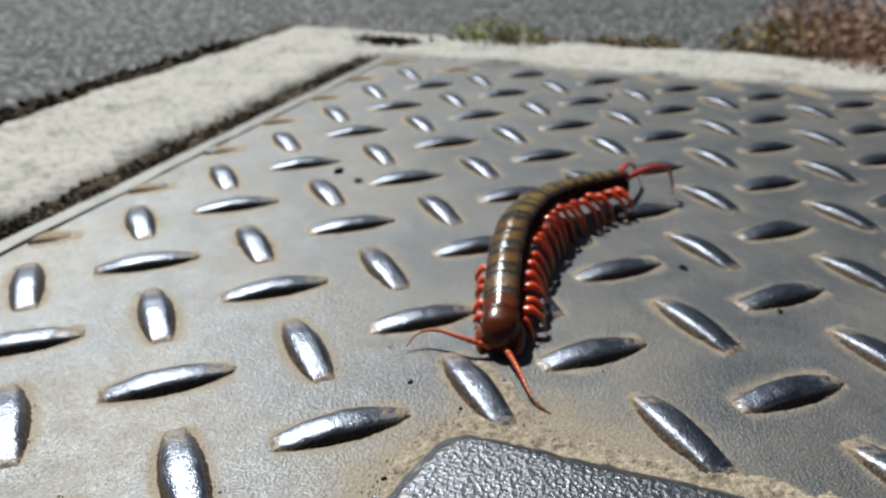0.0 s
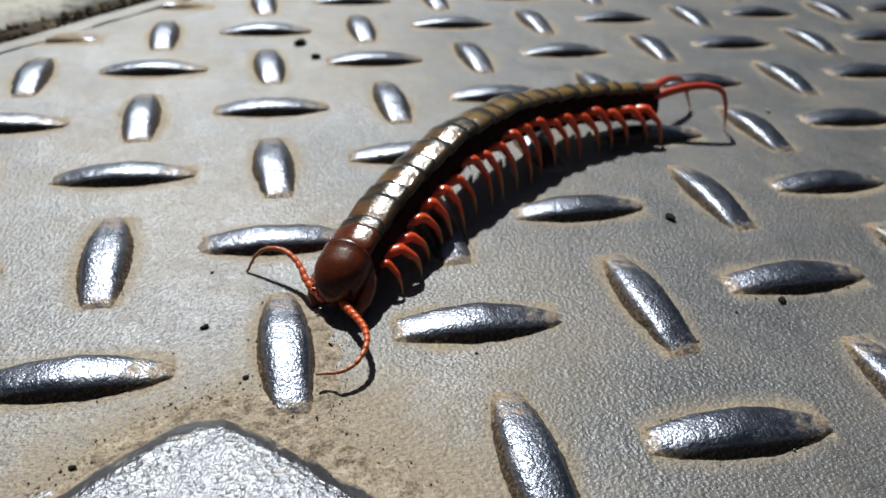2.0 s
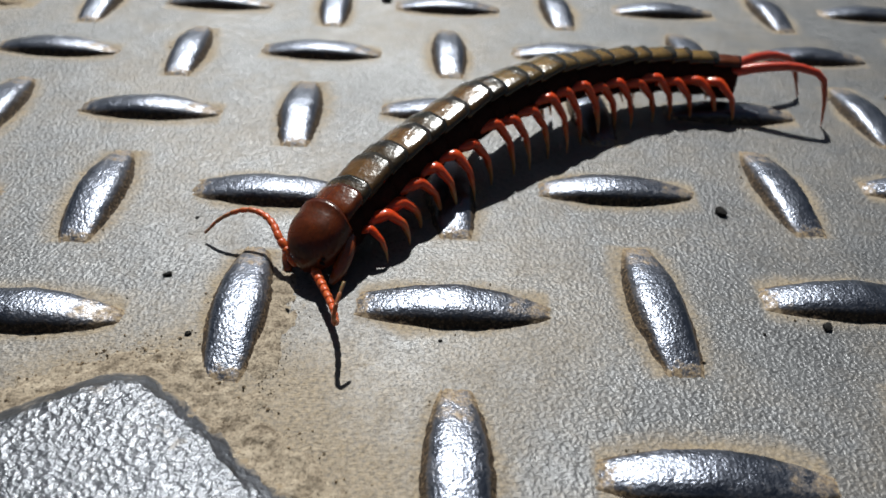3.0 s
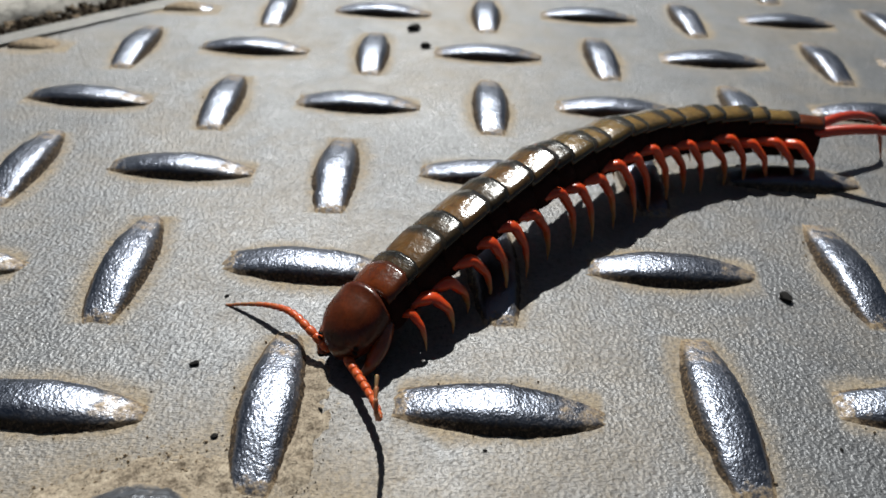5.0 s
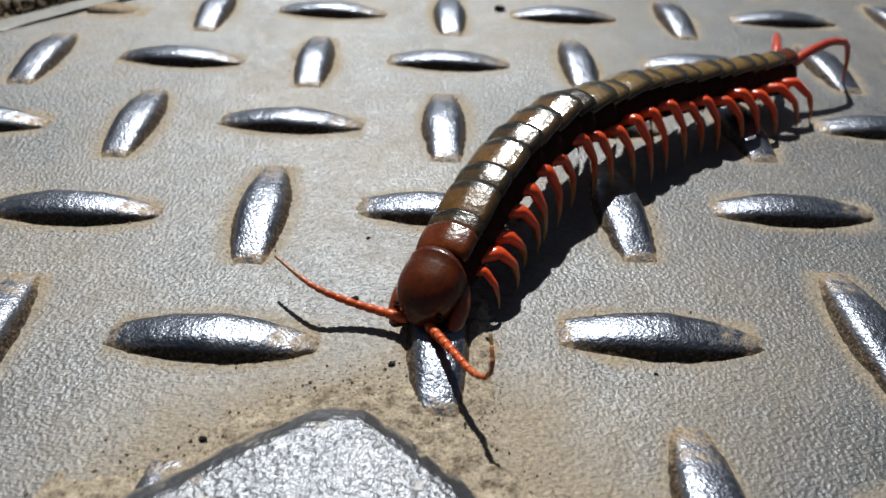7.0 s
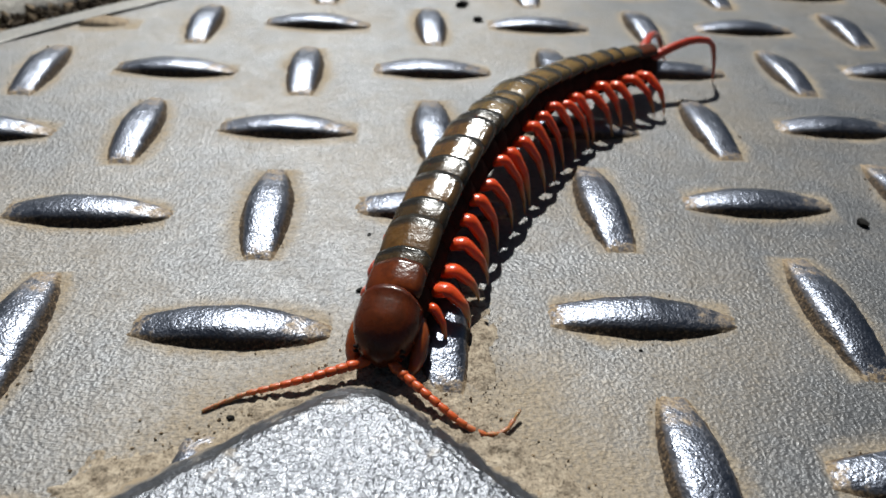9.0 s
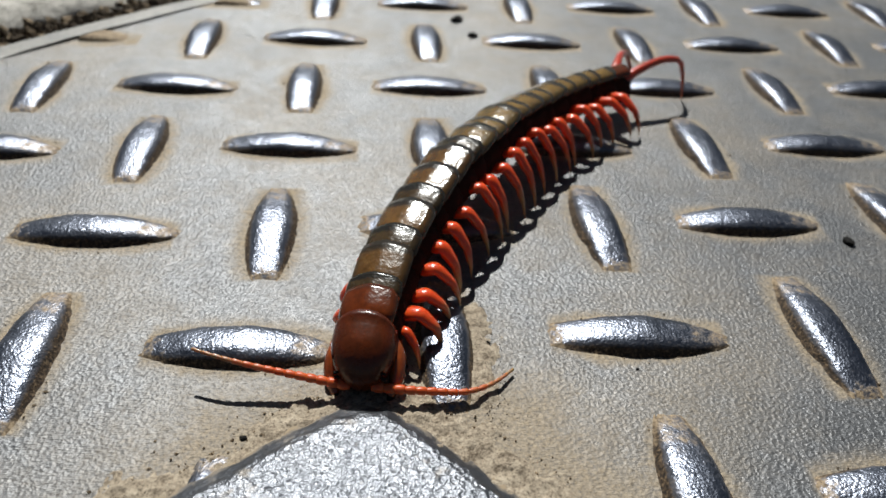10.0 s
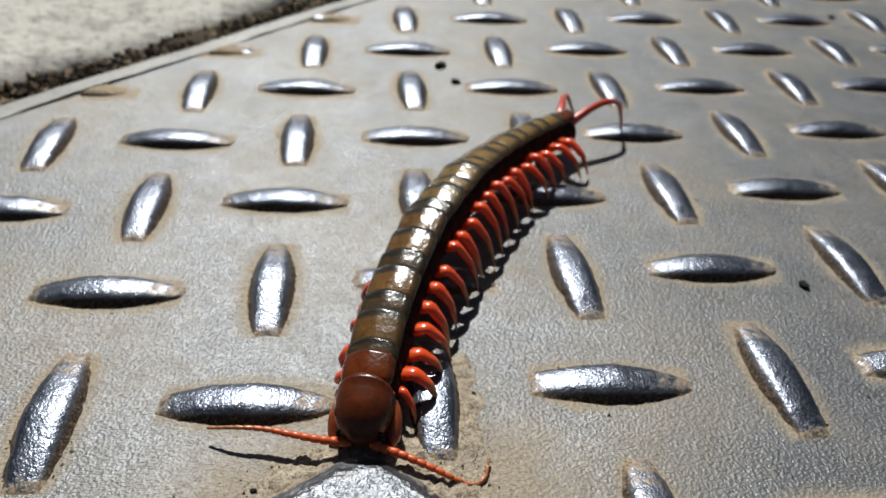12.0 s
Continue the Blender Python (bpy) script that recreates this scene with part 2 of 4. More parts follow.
def limb_material(name, root, tip, start, end, gloss=0.28, wet=0.6):
    """Limb skin that passes from the root's colour to the tip's along the limb."""
    m = Nodes(name)
    a = m.math("ADD", m.attribute("along"), m.math("MULTIPLY", m.math("SUBTRACT", m.random(), 0.5), 0.22))
    col = m.mix(m.ramp(a, (start, 0.0), (end, 1.0)), root, tip)
    col = m.mix(m.ramp(m.noise(900, 3, 0.7), (0.5, 0.0), (0.8, 0.5)), col, tuple(c * 0.45 for c in root))
    m.put("Base Color", col)
    m.put("Roughness", gloss)
    m.put("Coat Weight", wet)
    m.put("Coat Roughness", 0.07)
    m.put("Subsurface Weight", 0.25)
    m.put("Subsurface Radius", (1.0, 0.25, 0.08))
    m.put("Subsurface Scale", 0.0012)
    m.bump(m.noise(1600, 2), 0.2, 0.0003)
    return m.mat


def leaf_material(name, a, b):
    m = Nodes(name)
    n = m.tree.nodes.new("ShaderNodeNewGeometry")
    m.put("Base Color", m.ramp(n.outputs["Random Per Island"], (0.0, a), (1.0, b)))
    m.put("Roughness", 0.65)
    return m.mat


STEEL, LUG, BOSS, FRAME = plate_material(), lug_material(), boss_material(), frame_material()
CONCRETE, ASPHALT = concrete_material(), asphalt_material()
BLACK_GRIT = grit_material("black grit", (0.008, 0.008, 0.008), (0.03, 0.028, 0.026))
TAN_GRIT = grit_material("dry soil", (0.14, 0.1, 0.065), (0.46, 0.36, 0.24))
def mud_material():
    """Dried mud: tan crust, darker cracks and damp patches."""
    m = Nodes("dried mud")
    tone = m.ramp(m.noise(480, 6, 0.78), (0.34, (0.11, 0.082, 0.055)), (0.47, (0.35, 0.287, 0.21)), (0.7, (0.57, 0.485, 0.37)))
    crack = m.ramp(m.cells(520, "DISTANCE_TO_EDGE"), (0.0, 1.0), (0.05, 0.0))
    tone = m.mix(m.math("MULTIPLY", crack, m.ramp(m.noise(120, 3, 0.6), (0.5, 0.0), (0.7, 0.35))), tone, (0.04, 0.028, 0.018))
    m.put("Base Color", m.mix(m.ramp(m.noise(2600, 3, 0.7), (0.5, 0.0), (0.68, 0.85)), tone, (0.06, 0.042, 0.025)))
    m.put("Roughness", 0.95)
    b = m.bump(m.noise(1700, 3, 0.65), 0.5, 0.0005)
    m.bump(m.noise(480, 3, 0.6), 0.35, 0.001, b)
    return m.mat


MUD = mud_material()
DARK_SOIL = grit_material("dark damp soil", (0.016, 0.012, 0.008), (0.1, 0.075, 0.05))
TERGITE = shell_material("brown shell", (0.2, 0.095, 0.018), (0.022, 0.018, 0.012), 0.2)
FORE_TERGITE = shell_material("dull brown shell", (0.19, 0.088, 0.018), (0.022, 0.018, 0.012), 0.2, 0.26, wet=0.22, shine=0.3)
OLIVE_TERGITE = shell_material("olive shell", (0.28, 0.165, 0.036), (0.026, 0.022, 0.014), 0.2)
SHORT_TERGITE = shell_material("dark olive shell", (0.08, 0.048, 0.017), (0.016, 0.014, 0.01), 0.28, 0.2, wet=0.3, shine=0.35)
HEAD_SHELL = shell_material("chestnut shell", (0.145, 0.023, 0.003), (0.06, 0.01, 0.003), 0.02, 0.22, (0.07, 0.012, 0.004), wet=0.25, shine=0.3, grain=0.14)
COLLAR_SHELL = shell_material("rust brown shell", (0.165, 0.032, 0.004), (0.06, 0.017, 0.007), 0.08, 0.16, wet=0.3, shine=0.3, grain=0.2)
FANG = shell_material("amber fang", (0.36, 0.072, 0.01), (0.14, 0.026, 0.006), 0.02, 0.2, grain=0.15)
FLANK = grit_material("dark flank skin", (0.02, 0.008, 0.006), (0.05, 0.016, 0.01))
LEG_SKIN = limb_material("red leg skin", (0.78, 0.08, 0.014), (0.52, 0.27, 0.09), 0.58, 0.86)
TAIL_LEG_SKIN = limb_material("tail leg skin", (0.56, 0.06, 0.025), (0.42, 0.13, 0.05), 0.5, 1.0)
FEELER_SKIN = limb_material("orange feeler skin", (0.62, 0.105, 0.022), (0.3, 0.21, 0.1), 0.5, 1.0, 0.38, 0.08)


# ---- helpers for meshes ----
def mesh_of(bm, name, material, smooth=True):
    me = bpy.data.meshes.new(name)
    bmesh.ops.recalc_face_normals(bm, faces=bm.faces)
    bm.to_mesh(me)
    bm.free()
    me.materials.append(material)
    for p in me.polygons:
        p.use_smooth = smooth
    return me


def part(name, bm, material, parent, label="", smooth=True):
    ob = new(name, mesh_of(bm, name, material, smooth))
    ob.parent = parent
    return tagged(ob, label)


def grid_faces(bm, rows, closed=False):
    """Skin a list of equally long rows of vertices."""
    for a, b in zip(rows, rows[1:]):
        n = len(a)
        for k in range(n if closed else n - 1):
            j = (k + 1) % n
            bm.faces.new((a[k], a[j], b[j], b[k]))


def rough(v, scale, seed=0.0):
    return noise.noise(Vector((v[0] * scale + seed, v[1] * scale - seed, v[2] * scale + 3.1 * seed)))


# ---- ground and setting ----
CORNER = Vector((4.74 * P, 10.35 * P))
WAY_A, WAY_B = Vector((-0.7153, -0.6988)), Vector((0.739, -0.674))
SIDE = 22 * P


def plan(a, b):
    """A point of the cover's own plan: a metres along one edge from the far corner, b along the other."""
    return CORNER + WAY_A * a + WAY_B * b


def build_ground():
    """Asphalt, one sheet to the horizon, with a pit under the cover's frame."""
    bm = bmesh.new()
    near = [k * 0.008 for k in range(-70, 71)]
    out = [0.7, 0.9, 1.3, 2, 4, 9, 25, 80, 300, 1500]
    xs = sorted([-x for x in out] + near + out)
    ys = xs
    rows = []
    for y in ys:
        row = []
        for x in xs:
            px, py = x + 0.15, y + 0.15
            z = -0.009
            if abs(x) < 0.6 and abs(y) < 0.6:
                z += 0.0035 * rough((px, py, 0), 90) + 0.004 * rough((px, py, 0), 14, 2.0)
            row.append(bm.verts.new((px, py, z)))
        rows.append(row)
    grid_faces(bm, rows)
    tagged(new("ground", mesh_of(bm, "ground", ASPHALT)), "grey worn asphalt with coarse aggregate", "asphalt", kind="structure")


def ring(name, lines, material, top, bottom, seed, uneven):
    """A band round the cover between two offsets (inner, outer), each given for the four sides."""
    (a0, b0, a1, b1), (c0, d0, c1, d1) = lines
    inner = [(-a0, -b0), (SIDE + a1, -b0), (SIDE + a1, SIDE + b1), (-a0, SIDE + b1)]
    outer = [(-c0, -d0), (SIDE + c1, -d0), (SIDE + c1, SIDE + d1), (-c0, SIDE + d1)]
    bm = bmesh.new()
    rows = []
    n_side, n_across = 240, 14
    for k in range(4):
        for s in range(n_side):
            f = s / n_side
            p = [i + (j - i) * f for i, j in zip(inner[k], inner[(k + 1) % 4])]
            q = [i + (j - i) * f for i, j in zip(outer[k], outer[(k + 1) % 4])]
            row = []
            for m in range(n_across + 1):
                g = m / n_across
                a, b = p[0] + (q[0] - p[0]) * g, p[1] + (q[1] - p[1]) * g
                v = plan(a, b)
                edge = min(g, 1 - g)
                wob = uneven * (rough((v.x, v.y, 0), 30, seed) + 0.6 * rough((v.x, v.y, 0), 110, seed))
                if m in (0, n_across):
                    away = (Vector(q) - Vector(p)).normalized() * wob * 2.2
                    v = plan(a + away.x, b + away.y)
                z = top + wob * 0.5 - (uneven * 1.1 if edge == 0 else 0)
                row.append(bm.verts.new((v.x, v.y, z)))
            w0, w1 = row[0].co.copy(), row[-1].co.copy()
            row.insert(0, bm.verts.new((w0.x, w0.y, bottom)))
            row.append(bm.verts.new((w1.x, w1.y, bottom)))
            rows.append(row)
    rows.append(rows[0])
    grid_faces(bm, rows)
    return new(name, mesh_of(bm, name, material))


def build_setting():
    build_ground()
    g = P
    tagged(ring("concrete_surround", ((0.4 * g, 0.78 * g, 0.6 * g, 0.6 * g), (3.1 * g, 3.7 * g, 3 * g, 3 * g)), CONCRETE, 0.0, -0.03, 1.0, 0.003),
           "pale weathered concrete kerb round the steel cover", "concrete edging", kind="structure")
    tagged(ring("kerb_joint", ((2.9 * g, 3.5 * g, 2.8 * g, 2.8 * g), (3.6 * g, 4.3 * g, 3.5 * g, 3.5 * g)), DARK_SOIL, -0.003, -0.02, 9.0, 0.004),
           "dark crumbling soil between concrete and asphalt", "soil", kind="structure")
    tagged(ring("soil_joint", ((0.26 * g, 0.26 * g, 0.2 * g, 0.2 * g), (0.6 * g, 1.1 * g, 0.8 * g, 0.8 * g)), DARK_SOIL, -0.0034, -0.02, 5.0, 0.0044),
           "dark gritty soil packed in the joint", "soil", kind="structure")
    tagged(ring("cover_frame", ((0.03 * g, 0.03 * g, 0.03 * g, 0.03 * g), (0.27 * g, 0.27 * g, 0.27 * g, 0.27 * g)), FRAME, 0.0001, -0.02, 7.0, 0.0007),
           "thin dusty steel frame rim round the cover", "metal frame", kind="structure")


# ---- the tread plate ----
LUG_LONG, LUG_HALF, LUG_TALL = 0.95 * P, 0.0039, 0.0022


def lug_mesh(seed):
    """One raised lug: lens-shaped in plan with cut-off ends, broad crowned top, steep ragged flanks; the end at +x is the narrower."""
    rnd = random.Random(seed)
    bm = bmesh.new()
    rows = []
    if seed < 4:
        tips = (rnd.uniform(0.42, 0.58), rnd.uniform(0.16, 0.3))
    else:
        tips = (rnd.uniform(0.46, 0.6), rnd.uniform(0.34, 0.48))
    lean = rnd.uniform(-0.12, 0.12)
    layer = bm.verts.layers.float.new("rise")
    n = 34
    across = (-1.2, -1.02, -0.91, -0.81, -0.68, -0.36, 0.0, 0.36, 0.68, 0.81, 0.91, 1.02, 1.2)
    rise = (-0.2, 0.02, 0.28, 0.64, 0.88, 0.98, 1.0, 0.98, 0.88, 0.64, 0.28, 0.02, -0.2)
    for k in range(n + 1):
        f = -1 + 2 * k / n
        end = tips[0] if f < 0 else tips[1]
        half = LUG_HALF * (1 - (1 - end) * abs(f) ** 2.2)
        tall = LUG_TALL * (1.0 - 0.93 * max(0.0, (abs(f) - 0.04) / 0.96) ** 1.7)
        if k in (0, n):
            tall = -0.0002
        row = []
        for q, r in zip(across, rise):
            wob = 1 + 0.06 * noise.noise(Vector((f * 5, q * 2, seed * 3.7)))
            ragged = 0.07 * noise.noise(Vector((f * 14, q * 3, seed * 1.3))) if abs(q) > 0.8 else 0.0
            z = tall * r * wob if r > 0 else LUG_TALL * r
            z += 0.00007 * noise.noise(Vector((f * 9, q * 4, seed * 5.1))) * (abs(q) < 0.8)
            ends = 0.06 * noise.noise(Vector((q * 4, f, seed * 2.2))) if k < 2 or k > n - 2 else 0.0
            row.append(bm.verts.new(((f + ends) * LUG_LONG / 2, q * half * (wob + ragged) + lean * half * (1 - f * f) * 0.3, z)))
            row[-1][layer] = max(0.0, r)
        rows.append(row)
    grid_faces(bm, rows)
    return bm


# the boss's far corner and its two sides (in pitches), rounded where they meet
BOSS_OUTLINE = [(-1.3, -1.62), (-0.3, -0.95), (0.08, -0.71), (0.3, -0.56), (0.45, -0.475), (0.56, -0.44), (0.67, -0.46), (0.78, -0.55),
                (1.0, -0.78), (1.35, -1.13), (2.1, -1.9), (2.3, -2.3), (2.2, -2.8), (1.6, -3.6), (0.4, -3.5), (-0.9, -2.6), (-1.4, -1.9)]


def inside(x, y, outline):
    hit = False
    for (ax, ay), (bx, by) in zip(outline, outline[1:] + outline[:1]):
        if (ay > y) != (by > y) and x < (bx - ax) * (y - ay) / (by - ay) + ax:
            hit = not hit
    return hit


def near_boss(x, y):
    return any(inside(x + dx, y + dy, BOSS_OUTLINE) for dx in (-0.22, 0, 0.22) for dy in (-0.22, 0, 0.22))


def edge_room(x, y):
    """How far inside the cover's four sides a point lies."""
    d = Vector((x, y)) - CORNER
    det = WAY_A.x * WAY_B.y - WAY_A.y * WAY_B.x
    a = (d.x * WAY_B.y - d.y * WAY_B.x) / det
    b = (WAY_A.x * d.y - WAY_A.y * d.x) / det
    return min(a, b, SIDE - a, SIDE - b)


def build_plate():
    plate = new("tread_plate")
    tagged(plate, "worn galvanised steel tread plate cover with raised lugs", "manhole cover")
    bm = bmesh.new()
    top = [bm.verts.new((*plan(a, b), 0)) for a, b in ((0, 0), (SIDE, 0), (SIDE, SIDE), (0, SIDE))]
    bm.faces.new(top)
    ret = bmesh.ops.extrude_face_region(bm, geom=bm.faces[:])
    for v in ret["geom"]:
        if isinstance(v, bmesh.types.BMVert):
            v.co.z = -0.006
    part("sheet", bm, STEEL, plate, "grey dusty steel sheet", smooth=False)
    # the boss: a broad flat raised field with a rounded rim
    bm = bmesh.new()
    rows = []
    mid = Vector((0.5, -2.0))
    fine = []
    for (ax, ay), (bx, by) in zip(BOSS_OUTLINE, BOSS_OUTLINE[1:] + BOSS_OUTLINE[:1]):
        for s in range(6):
            fine.append(Vector((ax + (bx - ax) * s / 6, ay + (by - ay) * s / 6)))
    for _ in range(3):
        fine = [(fine[k - 1] + fine[k] * 2 + fine[(k + 1) % len(fine)]) / 4 for k in range(len(fine))]
    for shrink, z in ((-0.08, -0.0002), (-0.06, 0.0003), (-0.035, 0.0007), (0.0, 0.00115), (0.035, 0.00155), (0.058, 0.00172), (0.085, 0.00178), (0.2, 0.0018)):
        row = []
        for k, v in enumerate(fine):
            wob = 0.025 * rough((v.x, v.y, 0), 4.0, 2.0) + 0.025 * rough((v.x, v.y, shrink * 4), 12.0, 4.0)
            p = v + (mid - v).normalized() * (shrink + wob)
            row.append(bm.verts.new((p.x * P, p.y * P, z)))
        rows.append(row)
    grid_faces(bm, rows, closed=True)
    hub = bm.verts.new((mid.x * P, mid.y * P, 0.00182))
    for k in range(len(fine)):
        bm.faces.new((rows[-1][k], rows[-1][(k + 1) % len(fine)], hub))
    part("boss", bm, BOSS, plate, "broad bright raised boss ringed by dried mud")
    # the lugs, alternately along and across
    shapes = [mesh_of(lug_mesh(k), "lug", LUG) for k in range(7)]
    spots = []
    for j in range(-28, 30):
        for i in range(-28, 30):
            x, y = (i + SHEAR * j) * P, 1.0036 * j * P
            room = edge_room(x, y)
            if room > -0.012 and ((i, j) == (0, -1) or not near_boss(x / P, y / P)):
                spots.append((abs(x - 0.05) + abs(y - 0.06), i, j, x, y, room))
    spots.sort()
    rnd = random.Random(4)
    rest = bmesh.new()
    for order, (_, i, j, x, y, room) in enumerate(spots):
        turn = -5.0 if (i + j) % 2 == 0 else 88.5
        cut = room < LUG_LONG * 0.56
        sunk = -0.0009 if (i, j) == (0, -1) or cut else 0.0
        m = pose(x + rnd.uniform(-0.0004, 0.0004), y + rnd.uniform(-0.0004, 0.0004), sunk, 0, 0, turn + rnd.uniform(-1.2, 1.2))
        kind = rnd.randrange(4) if (i + j) % 2 == 0 else 4 + rnd.randrange(3)
        if order >= 300 or cut:
            bm = lug_mesh(kind)
            bm.transform(m)
            if cut:
                square_a = (WAY_A - WAY_B * WAY_A.dot(WAY_B)).normalized()
                square_b = (WAY_B - WAY_A * WAY_A.dot(WAY_B)).normalized()
                for base, n in ((plan(0.001, 0), square_a), (plan(0, 0.001), square_b), (plan(SIDE - 0.001, 0), -square_a), (plan(0, SIDE - 0.001), -square_b)):
                    bmesh.ops.bisect_plane(bm, geom=bm.verts[:] + bm.edges[:] + bm.faces[:], plane_co=(base.x, base.y, 0), plane_no=(n.x, n.y, 0), clear_inner=True)
            if not bm.verts:
                bm.free()
                continue
            if order < 300:
                ob = part("lug", bm, LUG, plate)
                continue
            me = mesh_of(bm, "lug_rest", LUG)
            rest.from_mesh(me)
            bpy.data.meshes.remove(me)
            continue
        ob = new("lug", shapes[kind])
        ob.parent = plate
        ob.matrix_local = m
    if rest.verts:
        ob = part("far_lugs", rest, LUG, plate)
        ob["kind"] = "stuff"
    else:
        rest.free()
    return plate


def pebble(name, x, y, size, seed, material, label, category):
    bm = bmesh.new()
    bmesh.ops.create_icosphere(bm, subdivisions=2, radius=1.0)
    for v in bm.verts:
        k = 1 + 0.45 * rough(v.co, 1.1, seed) + 0.2 * rough(v.co, 3.0, seed)
        v.co = Vector((v.co.x * 1.25, v.co.y * 0.85, v.co.z * 0.6)) * k * size
    ob = new(name, mesh_of(bm, name, material, smooth=False))
    ob.matrix_world = pose(x, y, size * 0.42, 0, 0, seed * 77)
    return tagged(ob, label, category, group="loose grit on the cover")


def build_grit():
    spots = ((1.6, 4.57, 1.5), (1.7, 4.16, 1.15), (3.61, 0.78, 0.95), (3.79, -0.18, 0.7), (0.6, 0.26, 0.5), (4.31, 6.14, 1.3), (6.96, 6.18, 1.1),
             (0.65, 0.75, 0.28), (0.06, -0.55, 0.4), (1.21, -0.01, 0.3), (3.46, -0.22, 0.25), (0.78, -0.16, 0.38), (1.92, -0.23, 0.22), (1.16, -0.31, 0.3))
    for k, (x, y, mm) in enumerate(spots):
        pebble("grit_grain", x * P, y * P, mm * 0.001, k * 1.7 + 0.4, BLACK_GRIT, "small black grain of grit on the steel", "grit")
    pebble("sand_grain", 5.46 * P, 2.29 * P, 0.0006, 3.3, TAN_GRIT, "single pale sand grain on the steel", "sand")
    # fine soil crumbs strewn over the mud and along the lugs' feet
    rnd = random.Random(11)
    for name, n, mat, label in (("soil_crumbs", 2200, TAN_GRIT, "fine tan soil crumbs round the boss"), ("dark_crumbs", 900, DARK_SOIL, "tiny dark specks of soil on the steel")):
        bm = bmesh.new()
        for _ in range(n):
            if rnd.random() < 0.72:
                t = rnd.uniform(0, 1)
                k = rnd.randrange(0, 10)
                (ax, ay), (bx, by) = BOSS_OUTLINE[k], BOSS_OUTLINE[k + 1]
                x, y = ax + (bx - ax) * t + rnd.gauss(0.04, 0.1), ay + (by - ay) * t + abs(rnd.gauss(0.08, 0.1))
            else:
                i, j = rnd.randint(-2, 5), rnd.randint(-2, 3)
                s = rnd.uniform(-0.45, 0.45)
                off = (0.15 + 0.05 * rnd.random()) * rnd.choice((-1, 1)) * (1 - (s / 0.6) ** 2)
                a, b = (s, off) if (i + j) % 2 == 0 else (off, s)
                x, y = i + SHEAR * j + a, j + b
            if mat is DARK_SOIL and rnd.random() < 0.35:
                # along the soil drift at one lug's foot
                y = rnd.uniform(-0.55, 0.3)
                x = 1.15 + 0.06 * y + abs(rnd.gauss(0, 0.09))
            if inside(x, y, BOSS_OUTLINE):
                continue
            r = (0.00007 + 0.0002 * rnd.random() ** 3) * (0.55 if mat is DARK_SOIL else 1.0)
            m = pose(x * P, y * P, r * 0.5, rnd.uniform(0, 90), rnd.uniform(0, 90), rnd.uniform(0, 90)) @ Matrix.Diagonal((r * rnd.uniform(0.8, 1.6), r, r * 0.8, 1))
            octa(bm, m)
        tagged(new(name, mesh_of(bm, name, mat, smooth=False)), label, "soil", kind="stuff")


def octa(bm, m):
    v = [bm.verts.new(m @ Vector(c)) for c in ((1, 0, 0), (0, 1, 0), (-1, 0, 0), (0, -1, 0), (0, 0, 1), (0, 0, -1))]
    for k in range(4):
        bm.faces.new((v[k], v[(k + 1) % 4], v[4]))
        bm.faces.new((v[(k + 1) % 4], v[k], v[5]))


